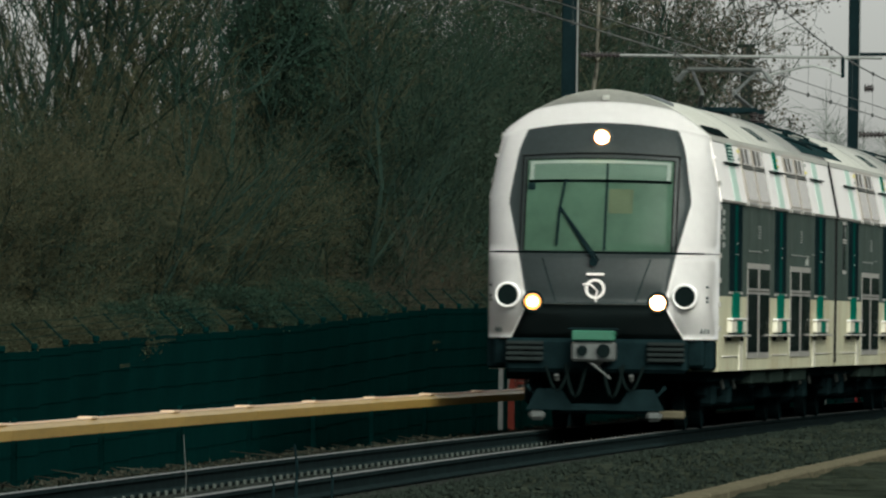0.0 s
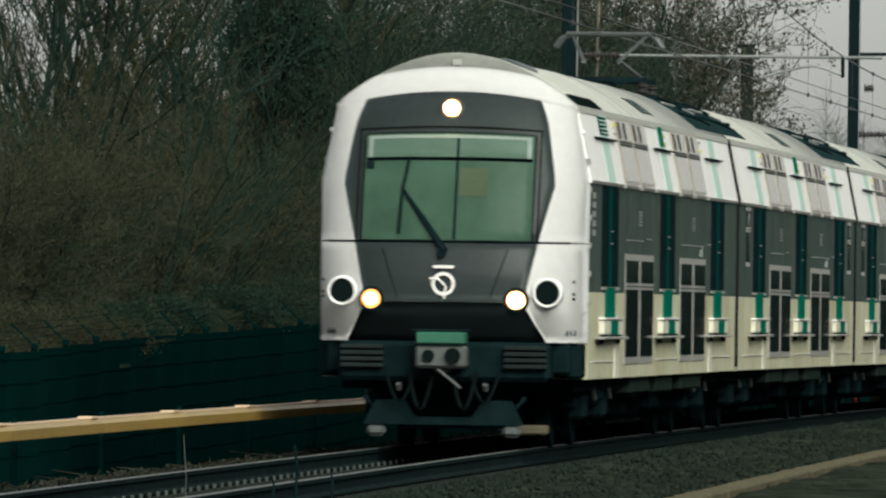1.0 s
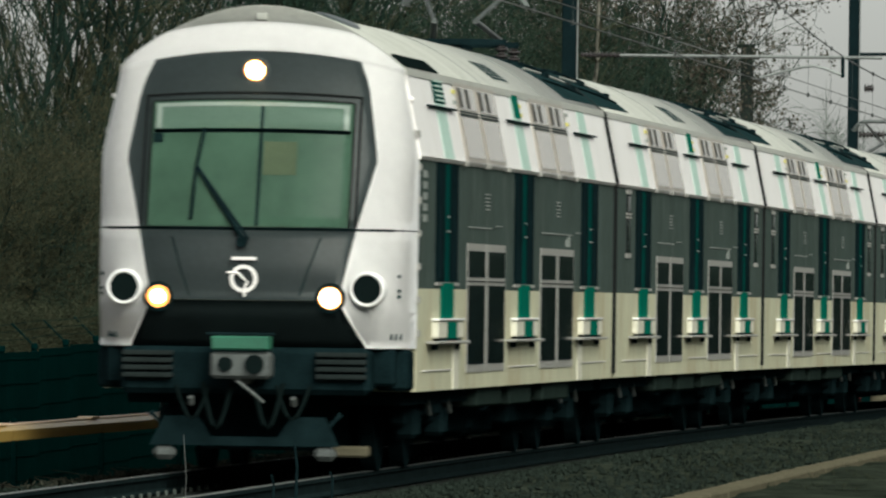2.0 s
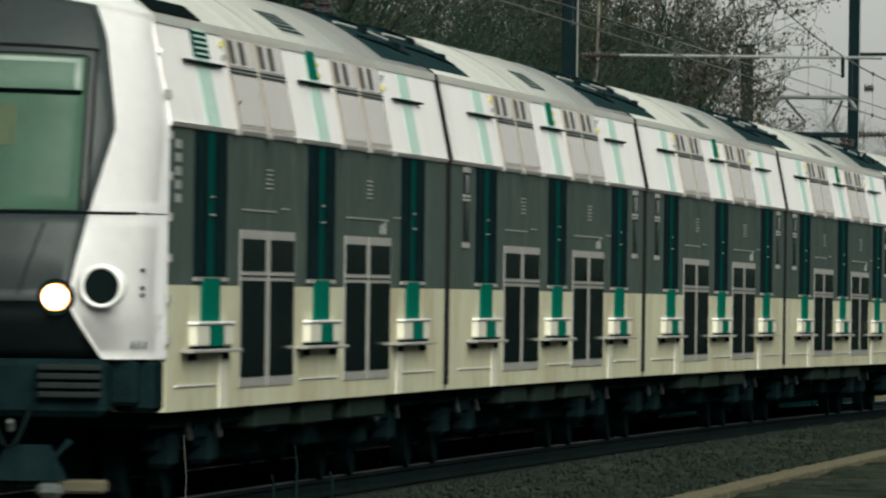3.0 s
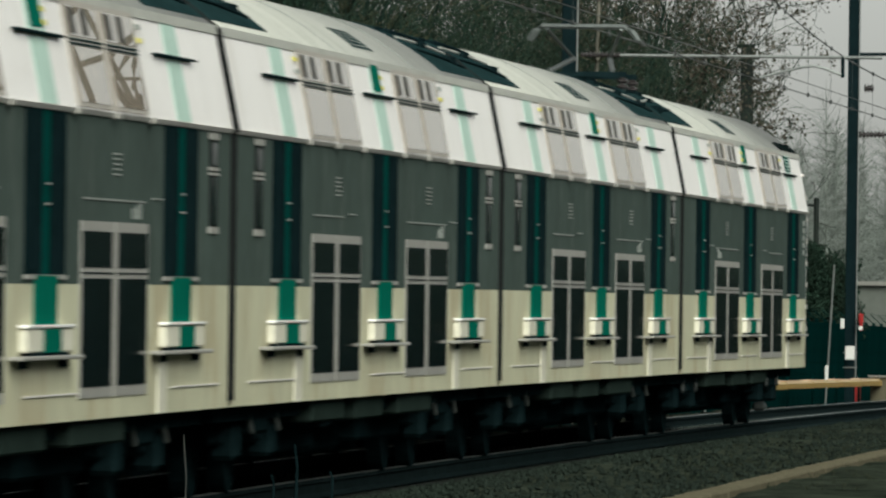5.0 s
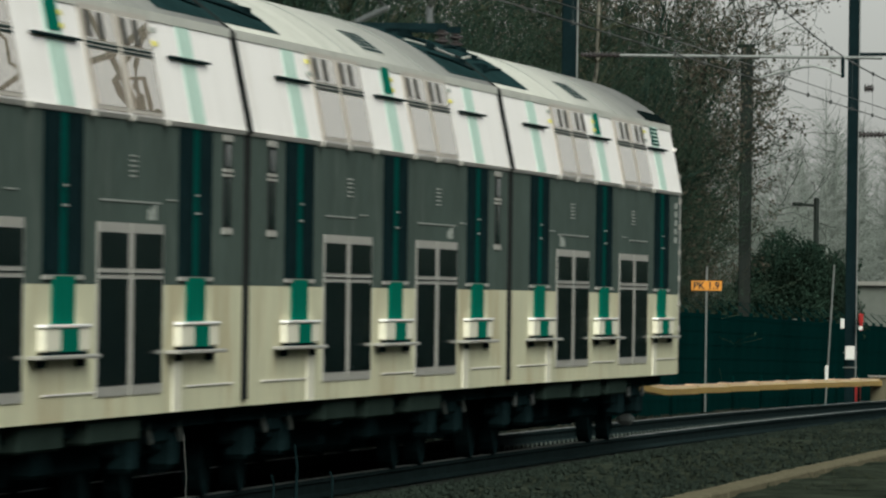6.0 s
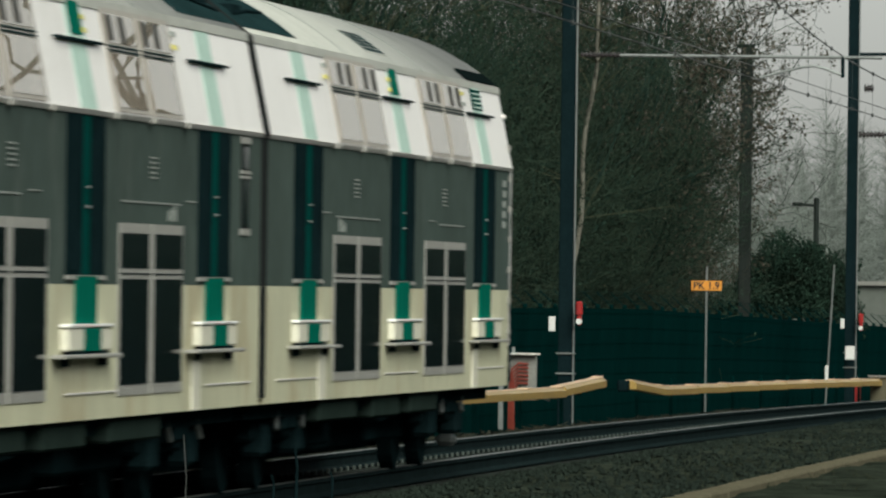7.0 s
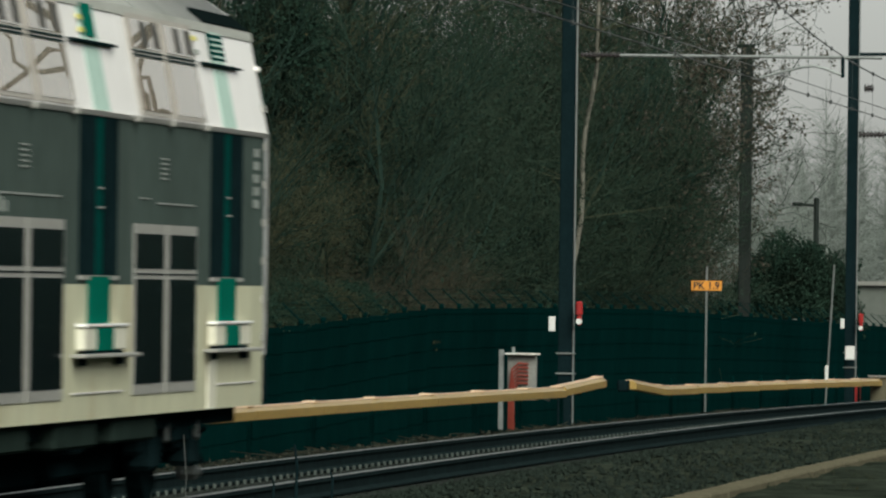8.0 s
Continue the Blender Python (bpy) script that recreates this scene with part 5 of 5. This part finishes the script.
    for k in range(32):
        for i in range(3):
            bm.faces.new((rows[k][i], rows[k][i + 1], rows[(k + 1) % 32][i + 1], rows[(k + 1) % 32][i]))
    tube(bm, [c + Vector((-0.15, -0.012, 0.055)), c + Vector((-0.05, -0.012, 0.05)), c + Vector((0.0, -0.012, 0.0)), c + Vector((0.03, -0.012, -0.03)), c + Vector((0.0, -0.012, -0.10)), c + Vector((0.01, -0.012, -0.16))], 0.013, 5)
    bmesh.ops.recalc_face_normals(bm, faces=bm.faces[:])
    part("emblem", bm, M["white"], shell, "white round emblem")
    bm = B()
    box(bm, c.x - 0.11, c.x + 0.11, c.y - 0.004, c.y + 0.01, c.z + 0.165, c.z + 0.195)
    part("lettering", bm, M["white"], shell)
    # small aerial block on the brow, hatch on the roof, side mirror stubs
    bm = B()
    p = on(0.0, 4.10, 0.0)
    box(bm, -0.05, 0.05, p.y - 0.06, p.y + 0.05, p.z - 0.02, p.z + 0.05, 0.01)
    part("aerial", bm, M["roof"], shell)
    for sg in (1, -1):
        bm = B()
        roof_plate(bm, NOSE + 0.1, NOSE + 3.0, sg * 1.15, sg * 1.28, 0.03)
        part("roof_vent", bm, M["hole"], shell, "dark roof edge vent")
        bm = B()
        box(bm, sg * 1.345 - 0.025, sg * 1.345 + 0.025, NOSE - 0.02, NOSE + 0.08, 3.37, 3.41, 0.008)
        part("camera_stub", bm, M["white"], shell)
        bm = B()
        for k in range(5):
            skin(bm, NOSE + 0.42, NOSE + 0.74, 2.29 + 0.10 * k, 2.355 + 0.10 * k, 0.008, 0.012, sg)
        part("lettering", bm, M["mark"], shell, "column of pale lettering")
        for k in range(7):
            bm = B()
            skin(bm, NOSE - 0.02, NOSE + 0.12, 1.25 + 0.3 * k, 1.31 + 0.3 * k, 0.02, 0.03, sg)
            part("hinge", bm, M["frame"], shell)
    bm = B()
    rims = [[bm.verts.new((0.55 + r * 0.17 * math.cos(k * math.pi / 16), 2.6 + r * 0.9 * math.sin(k * math.pi / 16), roof_z(0.55 + r * 0.17 * math.cos(k * math.pi / 16)) + h)) for k in range(32)] for r, h in ((1.1, -0.02), (1.0, 0.025), (0.6, 0.03))]
    for u, v in zip(rims, rims[1:]):
        for k in range(32):
            bm.faces.new((u[k], u[(k + 1) % 32], v[(k + 1) % 32], v[k]))
    bm.faces.new(rims[-1])
    part("roof_hatch", bm, M["cab_grey"], shell, "dark oval roof hatch")
    # below the nose
    bm = B()
    box(bm, -1.30, 1.30, 0.75, 2.3, 0.80, 1.14, 0.03)
    box(bm, -1.12, 1.12, 0.35, 0.80, 0.72, 1.14, 0.05)
    part("front_beam", bm, M["black"], shell, "black front beam")
    for sg in (1, -1):
        for k in range(4):
            bm = B()
            z = 0.86 + 0.066 * k
            box(bm, *sorted((sg * 0.64, sg * 1.10)), 0.26, 0.36, z, z + 0.045, 0.008)
            part("louvre", bm, M["louvre"], shell)
        bm = B()
        box(bm, *sorted((sg * 1.10, sg * 1.40)), 0.95, 2.2, 0.76, 1.13, 0.03)
        part("corner_box", bm, M["black"], shell)
        bm = B()
        box(bm, *sorted((sg * 0.40, sg * 0.72)), 0.42, 0.60, 0.28, 0.46, 0.03)
        tube(bm, [(sg * 0.45, 0.45, 0.48), (sg * 0.55, 0.43, 0.40), (sg * 0.72, 0.43, 0.40), (sg * 0.85, 0.5, 0.55)], 0.03, 6)
        part("hose", bm, M["iron"], shell)
        bm = B()
        box(bm, *sorted((sg * 0.62, sg * 0.82)), 0.35, 0.55, 0.13, 0.26, 0.045)
        part("life_guard", bm, M["steel"], shell, "pale worn life guard")
    bm = B()
    vs = [(-0.85, 0.26), (0.85, 0.26), (0.72, 0.52), (0.42, 0.52), (0.30, 0.34), (-0.30, 0.34), (-0.42, 0.52), (-0.72, 0.52)]
    f0 = [bm.verts.new((x, 0.36, z)) for x, z in vs]
    f1 = [bm.verts.new((x, 0.42, z)) for x, z in vs]
    bm.faces.new(f0)
    bm.faces.new(f1[::-1])
    for i in range(8):
        bm.faces.new((f0[i], f1[i], f1[(i + 1) % 8], f0[(i + 1) % 8]))
    bmesh.ops.recalc_face_normals(bm, faces=bm.faces[:])
    part("obstacle_guard", bm, M["iron"], shell, "grey steel obstacle guard")
    bm = B()
    box(bm, 0.70, 1.05, 0.9, 1.2, 0.16, 0.26, 0.02)
    part("step", bm, M["concrete"], shell, "pale worn step block")
    # drooping hoses round the coupler
    for sg in (1, -1):
        for x0, x1, z0, zl, r in ((0.30, 0.60, 0.80, 0.50, 0.018), (0.10, 0.36, 0.82, 0.42, 0.022)):
            bm = B()
            tube(bm, [(sg * (x0 + (x1 - x0) * k / 8), 0.22 - 0.05 * math.sin(k * math.pi / 8), z0 - (z0 - zl) * math.sin(k * math.pi / 8)) for k in range(9)], r, 7)
            part("hose", bm, M["hole"], shell)
        bm = B()
        tube(bm, [(sg * 0.46, 0.16, 0.69), (sg * 0.46, 0.20, 0.63)], 0.03, 8)
        part("hose_tap", bm, M["steel"], shell)
    # coupler
    bm = B()
    box(bm, -0.27, 0.27, -0.02, 0.30, 0.86, 1.10, 0.03)
    tube(bm, [(0, 0.25, 0.92), (0, 1.2, 0.92)], 0.12, 10)
    cp = part("coupler", bm, M["steel"], shell, "worn steel automatic coupler")
    bm = B()
    box(bm, -0.26, 0.26, -0.06, 0.25, 1.115, 1.24, 0.015)
    part("coupler_cover", bm, M["plate_green"], cp, "green coupler cover plate")
    for x in (-0.13, 0.13):
        bm = B()
        tube(bm, [(x, -0.03, 0.99), (x, -0.06, 0.99)], 0.085 if x > 0 else 0.065, 16)
        part("socket", bm, M["hole"], cp)
    bm = B()
    tube(bm, [(-0.02, -0.06, 0.84), (0.14, -0.08, 0.72), (0.22, -0.06, 0.65)], 0.014, 6)
    part("lever", bm, M["steel"], cp)
    bm = B()
    box(bm, -0.31, 0.31, -0.03, 0.02, 1.245, 1.27, 0.006)
    part("bar", bm, M["iron"], cp)
    return car


def train():
    front = cab_car()
    pantograph(front, 19.7 - CAB / 2)
    second = middle_car()
    third = copy_thing(second, Matrix())
    fourth = copy_thing(second, Matrix())
    last = copy_thing(front, Matrix())
    offs = [CAB / 2, CAB + CAR / 2, CAB + 1.5 * CAR, CAB + 2.5 * CAR, 1.5 * CAB + 3 * CAR]
    return list(zip((front, second, third, fourth, last), offs, (False, False, False, False, True)))


# how far along the line the train's nose is, second by second
NOSE_S = [(0.0, 72.23), (0.5, 63.42), (1.0, 53.89), (1.5, 45.08), (1.7, 41.40), (2.1, 34.12), (2.5, 26.75), (3.0, 17.44), (3.5, 8.43), (4.0, -1.65),
          (4.5, -11.40), (5.0, -22.05), (5.5, -32.80), (6.0, -43.54), (6.5, -53.75), (7.0, -64.74), (7.5, -74.98), (8.0, -85.86)]


def car_pose(s, flipped):
    a, b = at(s - 7.6), at(s + 7.6)
    y = (b - a).normalized()
    if flipped:
        y = -y
    x = y.cross(Vector((0, 0, 1))).normalized()
    z = x.cross(y)
    m = Matrix((x, y, z)).transposed().to_4x4()
    return Matrix.Translation((a + b) / 2) @ m


def motions():
    for car, off, flipped in CARS:
        walk(car, [(t, car_pose(s + off, flipped)) for t, s in NOSE_S])


ground()
railway()
trough()
guard_board()
fence()
wires()
sign()
cabinet()
poles()
CARS = train()
woods()
round_bush()
birch()
far_woods()
misty_bank()
far_house()
unseen_wood()
bare_trees()
weeds()
verge()
stalks()
stones()
motions()
